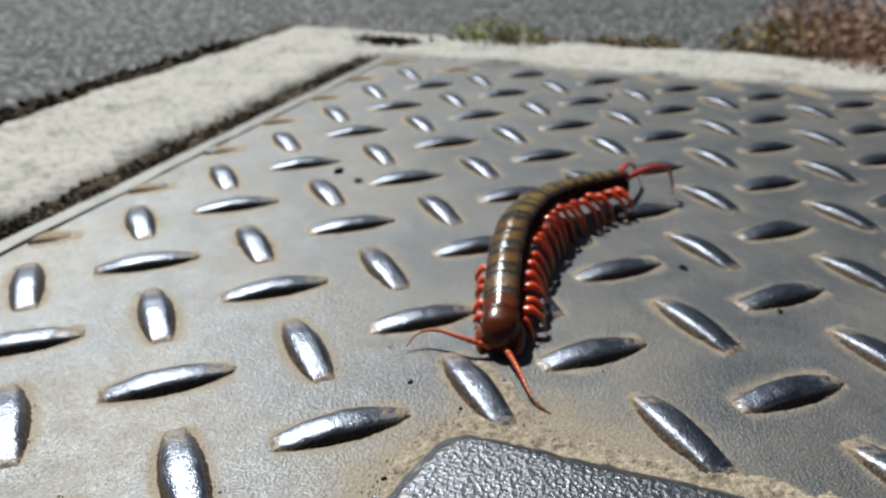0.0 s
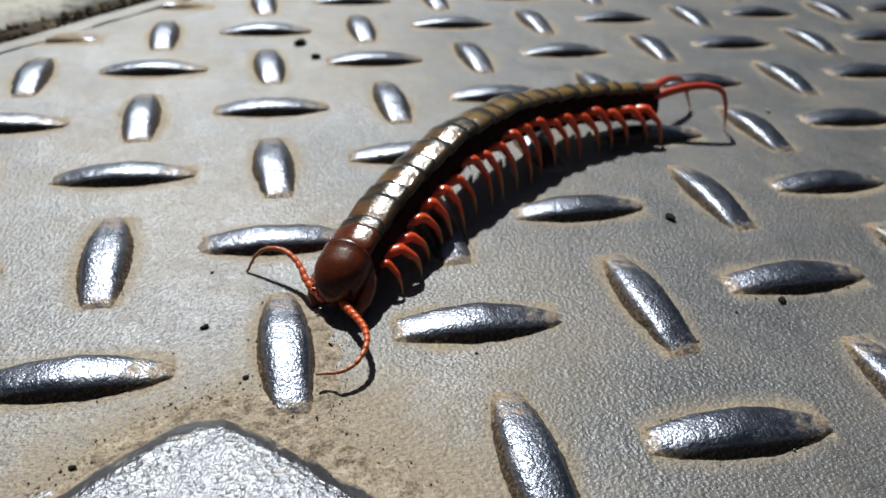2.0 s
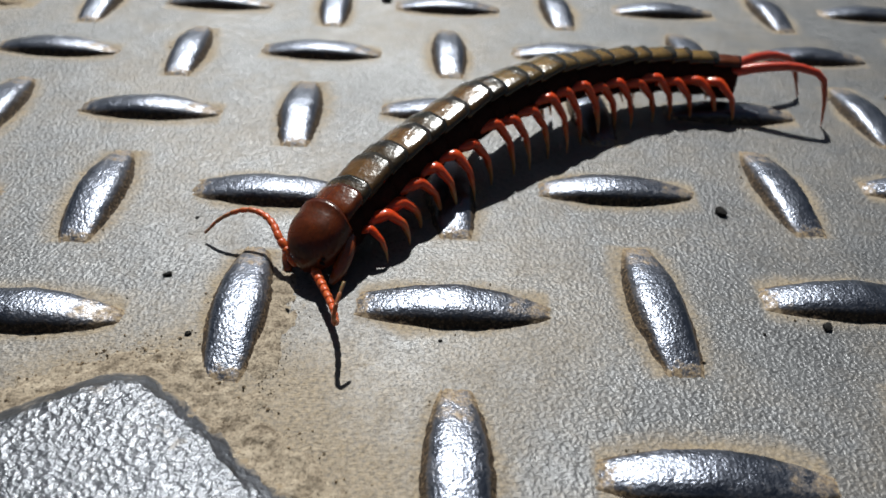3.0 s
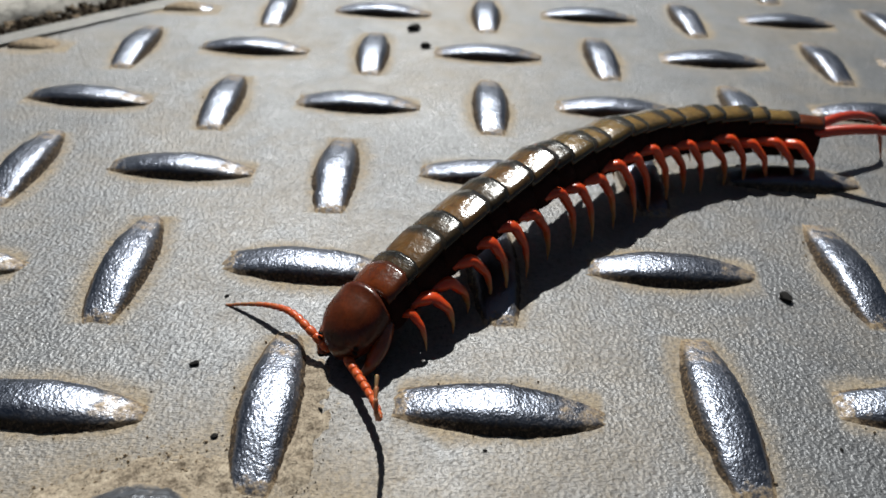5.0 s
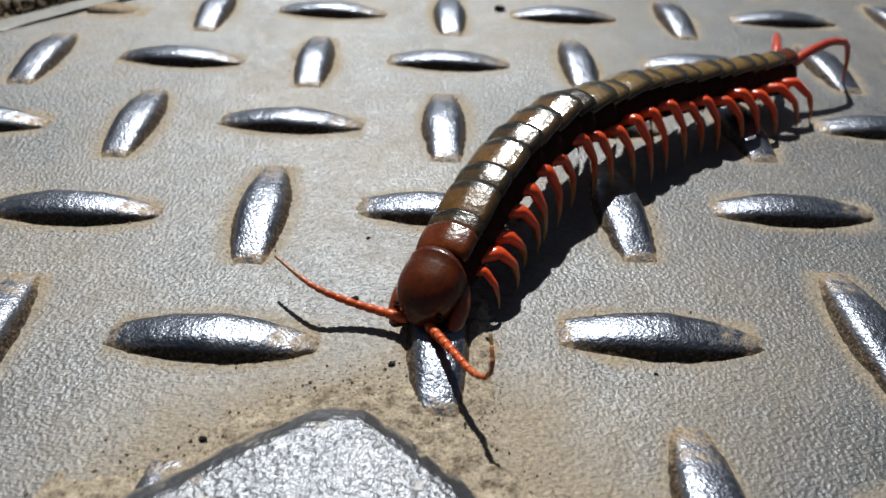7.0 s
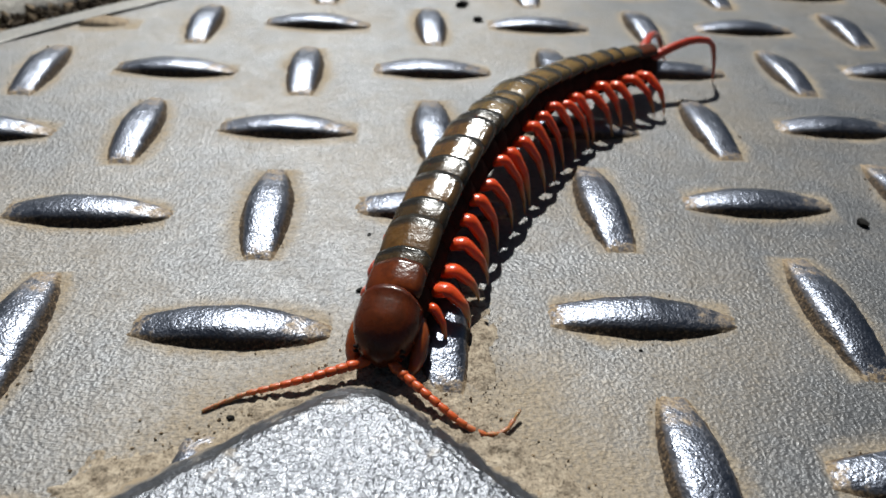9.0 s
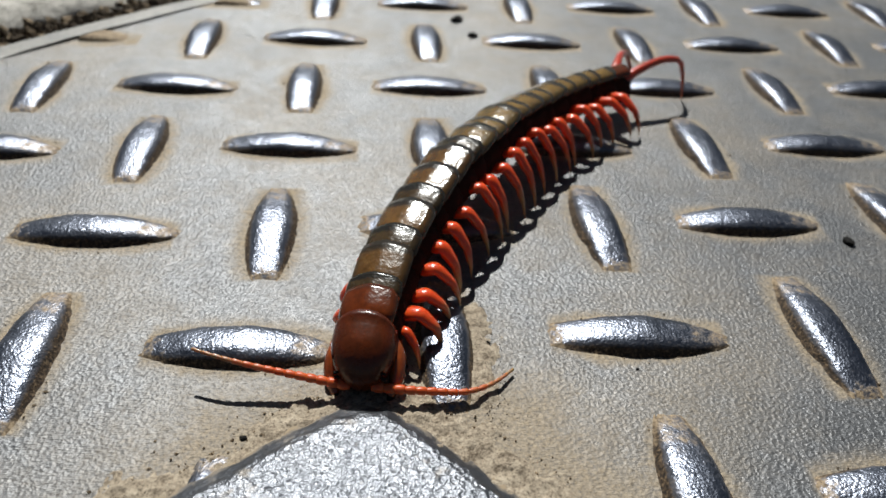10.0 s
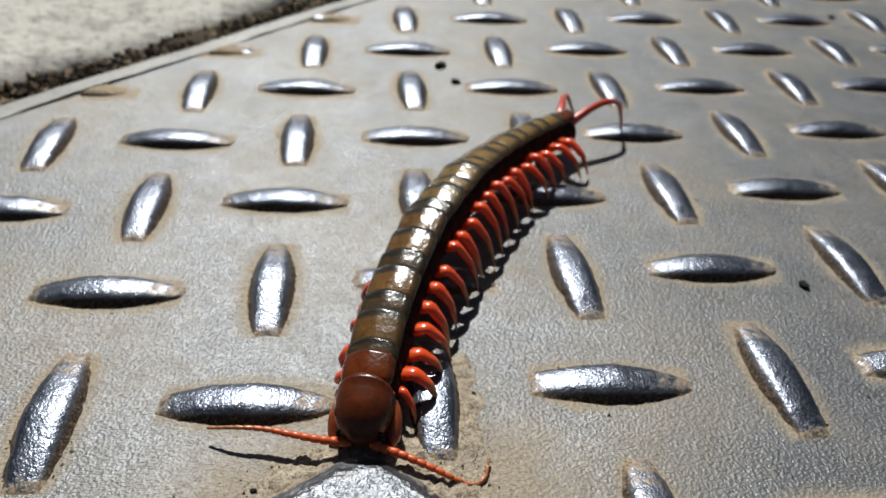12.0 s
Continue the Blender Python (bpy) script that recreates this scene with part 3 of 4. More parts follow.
def build_mud():
    """Dried mud banked against the boss with a ragged outer edge, and a drift of soil along one lug's foot."""
    line = []
    for (ax, ay), (bx, by) in zip(BOSS_OUTLINE, BOSS_OUTLINE[1:] + BOSS_OUTLINE[:1]):
        for s in range(12):
            line.append((ax + (bx - ax) * s / 12, ay + (by - ay) * s / 12))
    line = np.array(line)
    xs, ys = np.arange(-1.5, 2.62, 0.016), np.arange(-2.1, 0.46, 0.016)
    bm = bmesh.new()
    rows, high = [], {}
    for y in ys:
        row = []
        for x in xs:
            d = float(np.sqrt(((line - (x, y)) ** 2).sum(1).min()))
            h = -0.3
            if d < 0.6 or 1.0 < x < 1.5:
                if inside(x, y, BOSS_OUTLINE):
                    d = -d
                at = (x, y, 0)
                reach = 0.2 + 0.16 * rough(at, 2.4, 1.0) + 0.1 * rough(at, 8.0, 1.0) + 0.04 * rough(at, 26.0, 1.0)
                lumps = 0.5 * abs(rough(at, 13, 3.0)) + 0.3 * rough(at, 32, 2.0) + 0.15 * rough(at, 75, 5.0)
                if d > -0.1:
                    scarp = max(-1.0, min(1.0, (reach - d) / 0.035))
                    bank = 0.5 if x < 0.6 else 0.6
                    h = 0.16 * scarp - 0.1 + bank * math.exp(-abs(d) / 0.09) + (1.4 * lumps if scarp > 0 else 0.3 * lumps) - (0.0 if scarp > 0 else 0.2)
                    if x > 1.0:
                        # a crumbly ridge runs beside the boss
                        h += min(0.9, 2.2 * (x - 1.0)) * math.exp(-((d - 0.16 - 0.05 * rough(at, 5.0, 8.0)) / 0.05) ** 2) * (0.55 + 0.9 * rough(at, 11.0, 9.0))
                if y > -0.5:
                    off = (x - 1.16 - 0.06 * y) / (0.075 + 0.05 * rough(at, 9.0, 6.0) + 0.03 * rough(at, 30.0, 6.0))
                    drift = math.exp(-off * off) * min(1.0, max(0.0, (y + 0.48) / 0.1)) * min(1.0, max(0.0, (0.34 - y) / 0.15))
                    h = max(h, -0.3 + 0.75 * drift + (lumps * 0.6 if drift > 0.25 else 0.0))
            v = bm.verts.new((x * P, y * P, h * 0.001))
            high[v] = h
            row.append(v)
        rows.append(row)
    for a, b in zip(rows, rows[1:]):
        for k in range(len(a) - 1):
            cell = (a[k], a[k + 1], b[k + 1], b[k])
            if max(high[v] for v in cell) > -0.05:
                bm.faces.new(cell)
    for v in [v for v in bm.verts if not v.link_faces]:
        bm.verts.remove(v)
    tagged(new("dried_mud", mesh_of(bm, "dried_mud", MUD)), "crumbly tan mud dried against the boss", "mud", kind="stuff")


def build_joint_grit():
    """Coarse crumbs in the joint round the frame and along the asphalt's ragged edge."""
    rnd = random.Random(31)
    for name, mat, label, bands in (("joint_gravel", DARK_SOIL, "dark coarse crumbs packed along the frame joint", ((0.28, 0.8, 3400, -0.0034), (3.4, 4.3, 3200, -0.0045))),
                                    ("joint_sand", TAN_GRIT, "pale sand grains scattered along the joint", ((0.28, 0.85, 900, -0.0032), (3.5, 4.1, 300, -0.006)))):
        bm = bmesh.new()
        for lo, hi, n, z in bands:
            for _ in range(n):
                off, run = rnd.uniform(lo, hi) * P, rnd.uniform(-1.0, 13.0) * P
                v = plan(run, -off)
                r = (0.0004 + 0.0013 * rnd.random() ** 2.2) * (1.0 if lo < 1 else 2.2)
                octa(bm, pose(v.x, v.y, z + r * 0.5, rnd.uniform(0, 90), rnd.uniform(0, 90), rnd.uniform(0, 90)) @ Matrix.Diagonal((r * rnd.uniform(0.8, 1.5), r, r * 0.8, 1)))
        tagged(new(name, mesh_of(bm, name, mat, smooth=False)), label, "gravel", kind="stuff")
    # dark soil washed over the concrete at the cover's corner
    bm = bmesh.new()
    for _ in range(520):
        x, y = rnd.gauss(5.4, 0.26), rnd.gauss(0, 0.24)
        y += 12.1 - 0.35 * (x - 5.4)
        r = 0.0006 + 0.0016 * rnd.random() ** 3
        octa(bm, pose(x * P, y * P, r * 0.2, rnd.uniform(0, 90), rnd.uniform(0, 90), rnd.uniform(0, 90)) @ Matrix.Diagonal((r * 1.6, r * 1.2, r * 0.6, 1)))
    tagged(new("corner_soil", mesh_of(bm, "corner_soil", DARK_SOIL, smooth=False)), "dark soil crumbs washed over the concrete corner", "soil", kind="stuff")


def build_plants():
    """Moss cushions and a dry reddish weed along the concrete's outer edge."""
    moss = leaf_material("moss leaves", (0.1, 0.15, 0.02), (0.4, 0.4, 0.08))
    dry = leaf_material("dry red leaves", (0.17, 0.03, 0.024), (0.52, 0.38, 0.26))
    olive = leaf_material("olive leaves", (0.09, 0.08, 0.02), (0.3, 0.2, 0.06))
    rnd = random.Random(21)
    spots = [(7.5, 11.3, 0.6, moss, 0.8), (8.2, 10.9, 0.6, moss, 0.7), (7.1, 11.7, 0.4, moss, 0.5), (9.0, 10.5, 0.4, dry, 0.25), (9.9, 10.1, 0.45, olive, 0.3), (11.0, 9.6, 0.5, olive, 0.3),
             (12.9, 8.3, 1.0, olive, 0.7), (13.6, 7.2, 1.2, dry, 1.1), (13.2, 7.7, 0.8, olive, 0.9), (14.3, 6.0, 0.8, olive, 0.9), (8.6, 10.7, 0.3, dry, 0.3), (7.8, 11.0, 0.3, dry, 0.5), (13.3, 6.0, 0.9, dry, 0.8), (14.6, 8.6, 1.2, dry, 1.3), (14.6, 6.6, 1.2, dry, 1.3),
             (15.6, 7.6, 1.3, dry, 1.6), (13.9, 5.0, 0.8, dry, 0.7), (15.8, 9.6, 1.2, dry, 1.2), (16.6, 8.2, 1.4, dry, 1.6), (10.4, 10.1, 0.35, dry, 0.2)]
    for x, y, wide, mat, tall in spots:
        thing = new("moss_cushion" if mat is moss else "weed_tuft")
        tagged(thing, "low green moss cushion at the concrete edge" if mat is moss else ("small olive weed sprouting at the concrete edge" if mat is olive else "dry reddish weed tuft beside the concrete"),
               "moss" if mat is moss else "weed", group="growth along the kerb")
        thing.matrix_world = pose(x * P, y * P, -0.007)
        bm = bmesh.new()
        for _ in range(int(230 * wide)):
            r, a = wide * P * math.sqrt(rnd.random()), rnd.uniform(0, 6.283)
            h = tall * P * rnd.random() * (1 - 0.6 * (r / (wide * P)) ** 2) + 0.003
            s = rnd.uniform(0.0012, 0.0034)
            m = pose(r * math.cos(a), r * math.sin(a), h, rnd.uniform(-60, 60), rnd.uniform(-60, 60), rnd.uniform(0, 360))
            pts = [m @ Vector(c) * 1.0 for c in ((-s, 0, 0), (0, -s * 0.45, s * 0.15), (s * 1.3, 0, 0.0), (0, s * 0.45, s * 0.15))]
            bm.faces.new([bm.verts.new(p) for p in pts])
            if rnd.random() < 0.25:
                top = m.translation
                foot = Vector((top.x * 0.6, top.y * 0.6, 0))
                ring_a = [bm.verts.new(foot + Vector((0.0004 * math.cos(b), 0.0004 * math.sin(b), 0))) for b in (0, 2.1, 4.2)]
                ring_b = [bm.verts.new(top + Vector((0.00025 * math.cos(b), 0.00025 * math.sin(b), 0))) for b in (0, 2.1, 4.2)]
                grid_faces(bm, [ring_a, ring_b], closed=True)
        part("foliage", bm, mat, thing, smooth=False)["kind"] = "stuff"


# ---- how the animal moves ----
# seconds, head's front x and y (mm), then the heading of the back line from head to tail as a quartic (radians), the lift of the trunk (mm), last how far it is stretched
BODY_ROWS = [
    (0.0, 36.4, 6.7, 0.928, 0.566, -2.539, 1.070, 0.000, 0.0, 1.000),
    (0.5, 34.0, 4.9, 1.003, -0.614, -0.155, -0.142, 0.000, 0.0, 1.000),
    (1.0, 33.1, 2.8, 1.046, -0.991, 0.858, -0.903, 0.000, 0.0, 1.000),
    (1.5, 34.5, 5.3, 1.088, -1.554, 2.155, -1.712, 0.000, 0.0, 1.000),
    (2.0, 34.7, 5.9, 1.038, -1.295, 1.750, -1.573, 0.000, 0.0, 1.000),
    (2.5, 35.5, 4.7, 1.107, -1.796, 2.909, -2.309, 0.000, 0.0, 1.000),
    (3.0, 35.3, 5.0, 1.161, -2.340, 4.567, -3.690, 0.000, 0.0, 1.000),
    (5.0, 34.8, 6.2, 1.054, -2.589, 7.545, -9.004, 2.693, 1.4, 1.035),
    (5.5, 34.5, 5.9, 0.985, -0.493, -1.657, 2.452, -0.989, 2.3, 0.987),
    (6.0, 32.7, 5.7, 1.002, -1.784, 4.349, -6.151, 2.748, 3.2, 0.994),
    (6.5, 31.1, 3.5, 1.217, -1.126, -1.096, 1.309, 0.200, 3.4, 1.031),
    (7.0, 24.4, -0.5, 1.085, 0.199, -3.662, 3.587, -0.570, 2.8, 1.009),
    (7.2, 26.8, -0.5, 1.433, -2.279, 0.510, 2.915, -2.026, 2.6, 0.979),
    (8.8, 19.9, -11.4, 1.413, -1.573, 3.779, -6.092, 2.881, 1.4, 1.038),
    (9.0, 18.8, -10.4, 1.328, -1.372, 3.522, -5.243, 2.224, 1.3, 1.037),
    (9.5, 19.1, -6.4, 1.232, -0.933, 2.350, -3.965, 2.090, 1.0, 1.028),
    (10.0, 15.6, -10.9, 1.499, -2.719, 5.650, -5.594, 1.685, 0.9, 1.023),
    (10.5, 17.0, -12.6, 1.492, -2.168, 4.040, -4.089, 1.384, 0.8, 1.020),
    (11.0, 15.8, -10.6, 1.466, -1.968, 3.641, -3.548, 1.090, 0.7, 1.018),
    (11.5, 16.0, -12.5, 1.417, -1.892, 3.806, -3.706, 1.010, 0.7, 1.017),
    (12.0, 15.8, -11.6, 1.403, -1.324, 2.326, -2.572, 0.788, 0.6, 1.013),
]

# seconds, then azimuth and rise of five stretches from root to tip (degrees)
FEELER_WEST_ROWS = [
    (0.0, 144, 15, 133, 8, 121, 0, 151, -9, -159, -30),
    (0.5, 129, 21, 97, 15, 98, 7, 123, -17, -178, -29),
    (1.0, 130, 9, 125, 1, 134, -7, 146, -14, -175, -20),
    (1.5, 113, 20, 99, 9, 120, 3, 156, -18, -137, -43),
    (2.0, 120, 10, 100, 20, 124, 11, 147, -18, -162, -58),
    (2.5, 155, 28, 142, 9, 143, 8, 147, 8, 146, 6),
    (3.0, 135, 39, 111, 10, 142, 3, -176, -18, 177, -47),
    (5.0, 140, 22, 128, 0, 143, -15, 154, -18, 161, -20),
    (5.5, 117, 18, 104, 12, 121, -3, 134, -17, 134, -21),
    (6.0, 121, 33, 122, 16, 122, 10, 142, 17, -173, 2),
    (6.5, 157, 21, 159, 10, 167, 2, 171, -1, 178, -9),
    (7.0, 157, 0, 165, 9, 169, 21, 136, 5, 131, 2),
    (7.2, -174, 0, -174, -4, -178, -2, 174, 0, 166, 4),
    (8.8, 174, 11, 139, 0, 141, -7, 146, -8, 150, -7),
    (9.0, -160, 0, -166, -6, -171, -9, -173, -9, -151, -9),
    (9.5, -148, 0, -154, -5, -158, -8, -155, -7, -142, -8),
    (10.0, 169, 7, 169, 8, 168, 8, 168, 11, 157, 3),
    (10.5, 165, 11, 144, 20, 128, 22, 127, 13, 142, 0),
    (11.0, 176, 9, 163, 1, 171, -8, 175, -16, 175, -19),
    (11.5, 157, 10, 140, 8, 152, 2, 160, 0, 168, 0),
    (12.0, 177, 10, 165, 4, 160, 0, 172, 0, 164, -15),
]
FEELER_EAST_ROWS = [
    (0.0, -101, 0, -102, 0, -105, -5, -100, -13, -69, -15),
    (0.5, -107, 6, -107, 6, -101, 4, -88, 0, -3, 29),
    (1.0, -94, 12, -95, 12, -114, 9, -165, -17, 77, 7),
    (1.5, -80, 7, -80, 7, -93, 0, -113, -11, 155, 0),
    (2.0, -73, 7, -76, 7, -99, 0, -137, -13, 172, -1),
    (2.5, -65, 9, -65, 10, -73, 15, 179, 55, 94, 12),
    (3.0, -70, 3, -70, 3, -78, 4, -99, 53, 68, 33),
    (5.0, -64, 6, -64, 6, -72, 9, -100, 51, 89, 25),
    (5.5, -61, 9, -61, 9, -72, 12, -80, 39, 74, 28),
    (6.0, -74, 6, -74, 7, -80, 18, -88, 21, 117, 28),
    (6.5, -69, 25, -69, 25, -68, 18, -103, 73, 75, 55),
    (7.0, -67, 15, -67, 13, -65, 10, -64, 41, 94, 36),
    (7.2, -56, 20, -56, 17, -60, 12, -64, 18, -100, 20),
    (8.8, -53, 0, -52, -3, -50, -9, -50, -20, 46, 11),
    (9.0, -53, 0, -46, -9, -40, -17, -24, -12, 52, 13),
    (9.5, -63, 0, -60, -7, -56, -14, -41, -11, 58, 11),
    (10.0, -11, 0, -1, -6, -2, -4, 26, -5, 44, -7),
    (10.5, -9, 0, -11, -5, -18, -9, -32, -9, 58, 12),
    (11.0, -29, 0, -25, -5, -24, -7, -28, -10, 70, 11),
    (11.5, -24, 0, -24, -5, -28, -11, -35, -15, 43, 10),
    (12.0, -27, 0, -28, -7, -26, -13, -19, -21, 72, 14),
]


# ---- the centipede ----
# lengths in millimetres here; MM turns them into metres
MM = 0.001
BODY_LONG = 102.5
HEAD_LONG = 8.2
SEGMENTS = 21
FEELER_LONG, JOINTS = 20.5, 15
ROLL = 14.0  # the trunk leans a little to its right


def back_height(s):
    """Height of the back over the steel, s mm behind the head's front: the legs carry the middle highest."""
    f = s / BODY_LONG
    knots = ((0.0, 7.8), (0.1, 8.8), (0.22, 11.1), (0.42, 14.0), (0.6, 14.2), (0.8, 12.2), (1.0, 10.4))
    for (a, u), (b, v) in zip(knots, knots[1:]):
        if f <= b:
            return u + (v - u) * (f - a) / (b - a)
    return knots[-1][1]


def segment_plan():
    """Start, length and width of each trunk segment, from neck to tail."""
    raw = []
    for k in range(SEGMENTS):
        short = k in (1, 3, 5, 8, 10, 12, 14, 16, 18)
        raw.append(0.62 if short else 1.0)
    raw[0], raw[1] = 0.62, 0.36
    raw[20] = 0.8
    room = BODY_LONG - HEAD_LONG
    unit = room / sum(raw)
    at, out = HEAD_LONG, []
    for k, r in enumerate(raw):
        f = k / (SEGMENTS - 1)
        wide = 8.3 + 0.9 * math.sin(min(1, f * 1.9) * math.pi / 2) - 3.0 * max(0, f - 0.55) ** 1.2 / 0.45 ** 1.2
        out.append((at, r * unit, wide, r < 0.7))
        at += r * unit
    return out


def tube(bm, points, radii, sides=8, along=None, flat=1.0):
    """A tapering limb through points; along: (start, end) written to the layer of that name."""
    layer = bm.verts.layers.float.get("along") or bm.verts.layers.float.new("along")
    total = sum((Vector(b) - Vector(a)).length for a, b in zip(points, points[1:])) or 1.0
    run, rows = 0.0, []
    for k, (p, r) in enumerate(zip(points, radii)):
        p = Vector(p)
        if k:
            run += (p - Vector(points[k - 1])).length
        ahead = Vector(points[min(k + 1, len(points) - 1)]) - Vector(points[max(k - 1, 0)])
        ahead.normalize()
        if k == 0:
            up = Vector((0, 0, 1)) if abs(ahead.z) < 0.9 else Vector((1, 0, 0))
        s = ahead.cross(up).normalized()
        u = s.cross(ahead).normalized()
        up = u
        row = []
        for n in range(sides):
            a = 2 * math.pi * n / sides
            v = bm.verts.new((p + s * r * math.cos(a) + u * r * flat * math.sin(a)) * MM)
            v[layer] = (along[0] + (along[1] - along[0]) * run / total) if along else run / total
            row.append(v)
        rows.append(row)
    grid_faces(bm, rows, closed=True)
    bm.faces.new(rows[0])
    bm.faces.new(rows[-1])
    return bm


def smooth_path(points, radii, times=2):
    """Round a limb's polyline off by cutting its corners."""
    for _ in range(times):
        p, r = [points[0]], [radii[0]]
        for k in range(len(points) - 1):
            a, b = Vector(points[k]), Vector(points[k + 1])
            for f in (0.22, 0.78):
                p.append(tuple(a + (b - a) * f))
                r.append(radii[k] + (radii[k + 1] - radii[k]) * f)
        points, radii = p + [points[-1]], r + [radii[-1]]
    return points, radii


def shell(bm, x0, x1, half0, half1, tall, droop, lift=0.25, slope=0.0, nx=9, ny=17):
    """A back plate from x0 (hind) to x1 (fore): domed, with raised side rims and a lifted hind lip."""
    outer, inner = [], []
    for i in range(nx):
        f = i / (nx - 1)
        half = (half0 + (half1 - half0) * f) * (1 - 0.10 * (2 * f - 1) ** 4)
        ro, ri = [], []
        for j in range(ny):
            q = -1 + 2 * j / (ny - 1)
            z = tall - droop * (0.55 * (math.sqrt(q * q + 0.02) - 0.14) + 0.5 * abs(q) ** 7)
            z += lift * (1 - f) ** 4 - 0.3 * f ** 5 + (slope + 0.07) * (x1 - x0) * (0.5 - f)
            z += 0.1 * (1 - (2 * f - 1) ** 2)
            if abs(abs(q) - 0.9) < 0.06:
                z += 0.2
            y = q * half
            x = x0 + (x1 - x0) * f - 0.25 * (1 - q * q) * (1 - f)
            ro.append(bm.verts.new((x * MM, y * MM, z * MM)))
            ri.append(bm.verts.new((x * MM, y * 0.96 * MM, (z - 0.35) * MM)))
        outer.append(ro)
        inner.append(ri)
    grid_faces(bm, outer)
    grid_faces(bm, [r[::-1] for r in inner])
    for a, b in ((outer[0], inner[0]), (inner[-1], outer[-1]), ([r[0] for r in inner], [r[0] for r in outer]), ([r[-1] for r in outer], [r[-1] for r in inner])):
        grid_faces(bm, [b, a])
    return bm


def barrel(bm, x0, x1, half, low, high, sides=14, rings=7):
    """The soft trunk under a back plate."""
    rows = []
    for i in range(rings):
        f = i / (rings - 1)
        swell = 0.9 + 0.1 * math.sin(f * math.pi)
        row = []
        for k in range(sides):
            a = 2 * math.pi * k / sides
            row.append(bm.verts.new(((x0 + (x1 - x0) * f) * MM, half * swell * math.cos(a) * MM, ((low + high) / 2 + (high - low) / 2 * swell * math.sin(a)) * MM)))
        rows.append(row)
    grid_faces(bm, rows, closed=True)
    bm.faces.new(rows[0])
    bm.faces.new(rows[-1])
    return bm


def leg_mesh(side, reach, knee, back, tall, thick=1.0):
    """A leg in jointed stretches, out to the knee, down the shin to the claw; its origin lies on the flank, at the height of the back."""
    top = -6.0 + knee * 0.9
    fall = tall + top
    way = ((-0.22, -6.2, 0.0), (0.1, top - 0.1, 0.04), (0.57, top + 0.1, 0.3), (0.95, top - 0.34 * fall, 0.64), (1.03, top - 0.7 * fall, 0.86), (1.0, -tall, 1.0))
    rad = (1.05, 1.22, 1.12, 0.8, 0.44, 0.06)
    pts, radii = [], []
    for (a, b) in zip(range(5), range(1, 6)):
        p, q = Vector((back * way[a][2], side * reach * way[a][0], way[a][1])), Vector((back * way[b][2], side * reach * way[b][0], way[b][1]))
        # each stretch swells a little in its middle and is pinched at the joints
        for f, r in ((0.03, 0.92), (0.25, 1.03), (0.75, 1.03), (0.97, 0.95)):
            pts.append(tuple(p.lerp(q, f)))
            radii.append(thick * r * (rad[a] + (rad[b] - rad[a]) * f))
    pts.append((back, side * reach * 1.0, -tall))
    radii.append(thick * 0.05)
    return tube(bmesh.new(), pts, radii, 8, flat=0.68)


def build_head(beast):
    """Cephalic plate with its flanks, jaws' poison claws and mouth parts; x runs forward, the origin lies under the nape."""
    bm = bmesh.new()
    rows = []
    n, m = 15, 22
    for i in range(n):
        f = i / (n - 1)
        x = -2.0 + (HEAD_LONG + 1.0) * f
        half = 4.2 * math.sqrt(max(0.0, 1 - max(0, (f - 0.3) / 0.7) ** 2.3)) * (0.97 + 0.03 * math.sin(min(1, f * 2.2) * math.pi / 2)) + 0.05
        top = 8.8 + 0.1 + 0.2 * math.sin(f * math.pi) + 0.3 * max(0.0, 1 - f / 0.15) - 2.6 * max(0, f - 0.4) ** 2 / 0.36
        bot = 1.9 + 1.0 * f
        row = []
        for k in range(m):
            a = 2 * math.pi * k / m
            c, s = math.cos(a), math.sin(a)
            y = half * math.copysign(abs(c) ** 0.9, c)
            z = (top + bot) / 2 + (top - bot) / 2 * math.copysign(abs(s) ** 0.75, s) * (half / 4.05) ** 0.3
            row.append(bm.verts.new(((x + 1.5 * c * c * (1 - f) ** 3) * MM, y * MM, z * MM)))
        rows.append(row)
    grid_faces(bm, rows, closed=True)
    bm.faces.new(rows[0])
    bm.faces.new(rows[-1])
    head = part("head", bm, HEAD_SHELL, beast, "glossy dark chestnut head plate")
    for side in (1, -1):
        pts = [(0.0, side * 3.3, 4.1), (2.4, side * 4.2, 4.0), (5.2, side * 4.3, 3.3), (7.0, side * 3.6, 2.6)]
        p, r = smooth_path(pts, [1.1, 1.3, 1.05, 0.5])
        part("poison_claw", tube(bmesh.new(), p, r, 10), FANG, head, "amber poison claw")
        pts = [(6.8, side * 3.7, 2.7), (7.9, side * 3.3, 2.2), (8.5, side * 2.4, 1.9)]
        p, r = smooth_path(pts, [0.5, 0.32, 0.06])
        part("claw_tip", tube(bmesh.new(), p, r, 8), BLACK_GRIT, head, "black claw tip")
        for k in range(4):
            bm = bmesh.new()
            bmesh.ops.create_icosphere(bm, subdivisions=2, radius=0.22 * MM, matrix=pose((5.6 + 0.45 * (k % 2)) * MM, side * (3.15 - 0.3 * (k // 2)) * MM, (6.3 - 0.4 * (k % 2)) * MM))
            part("eye", bm, BLACK_GRIT, head, "tiny black eye")
    return head


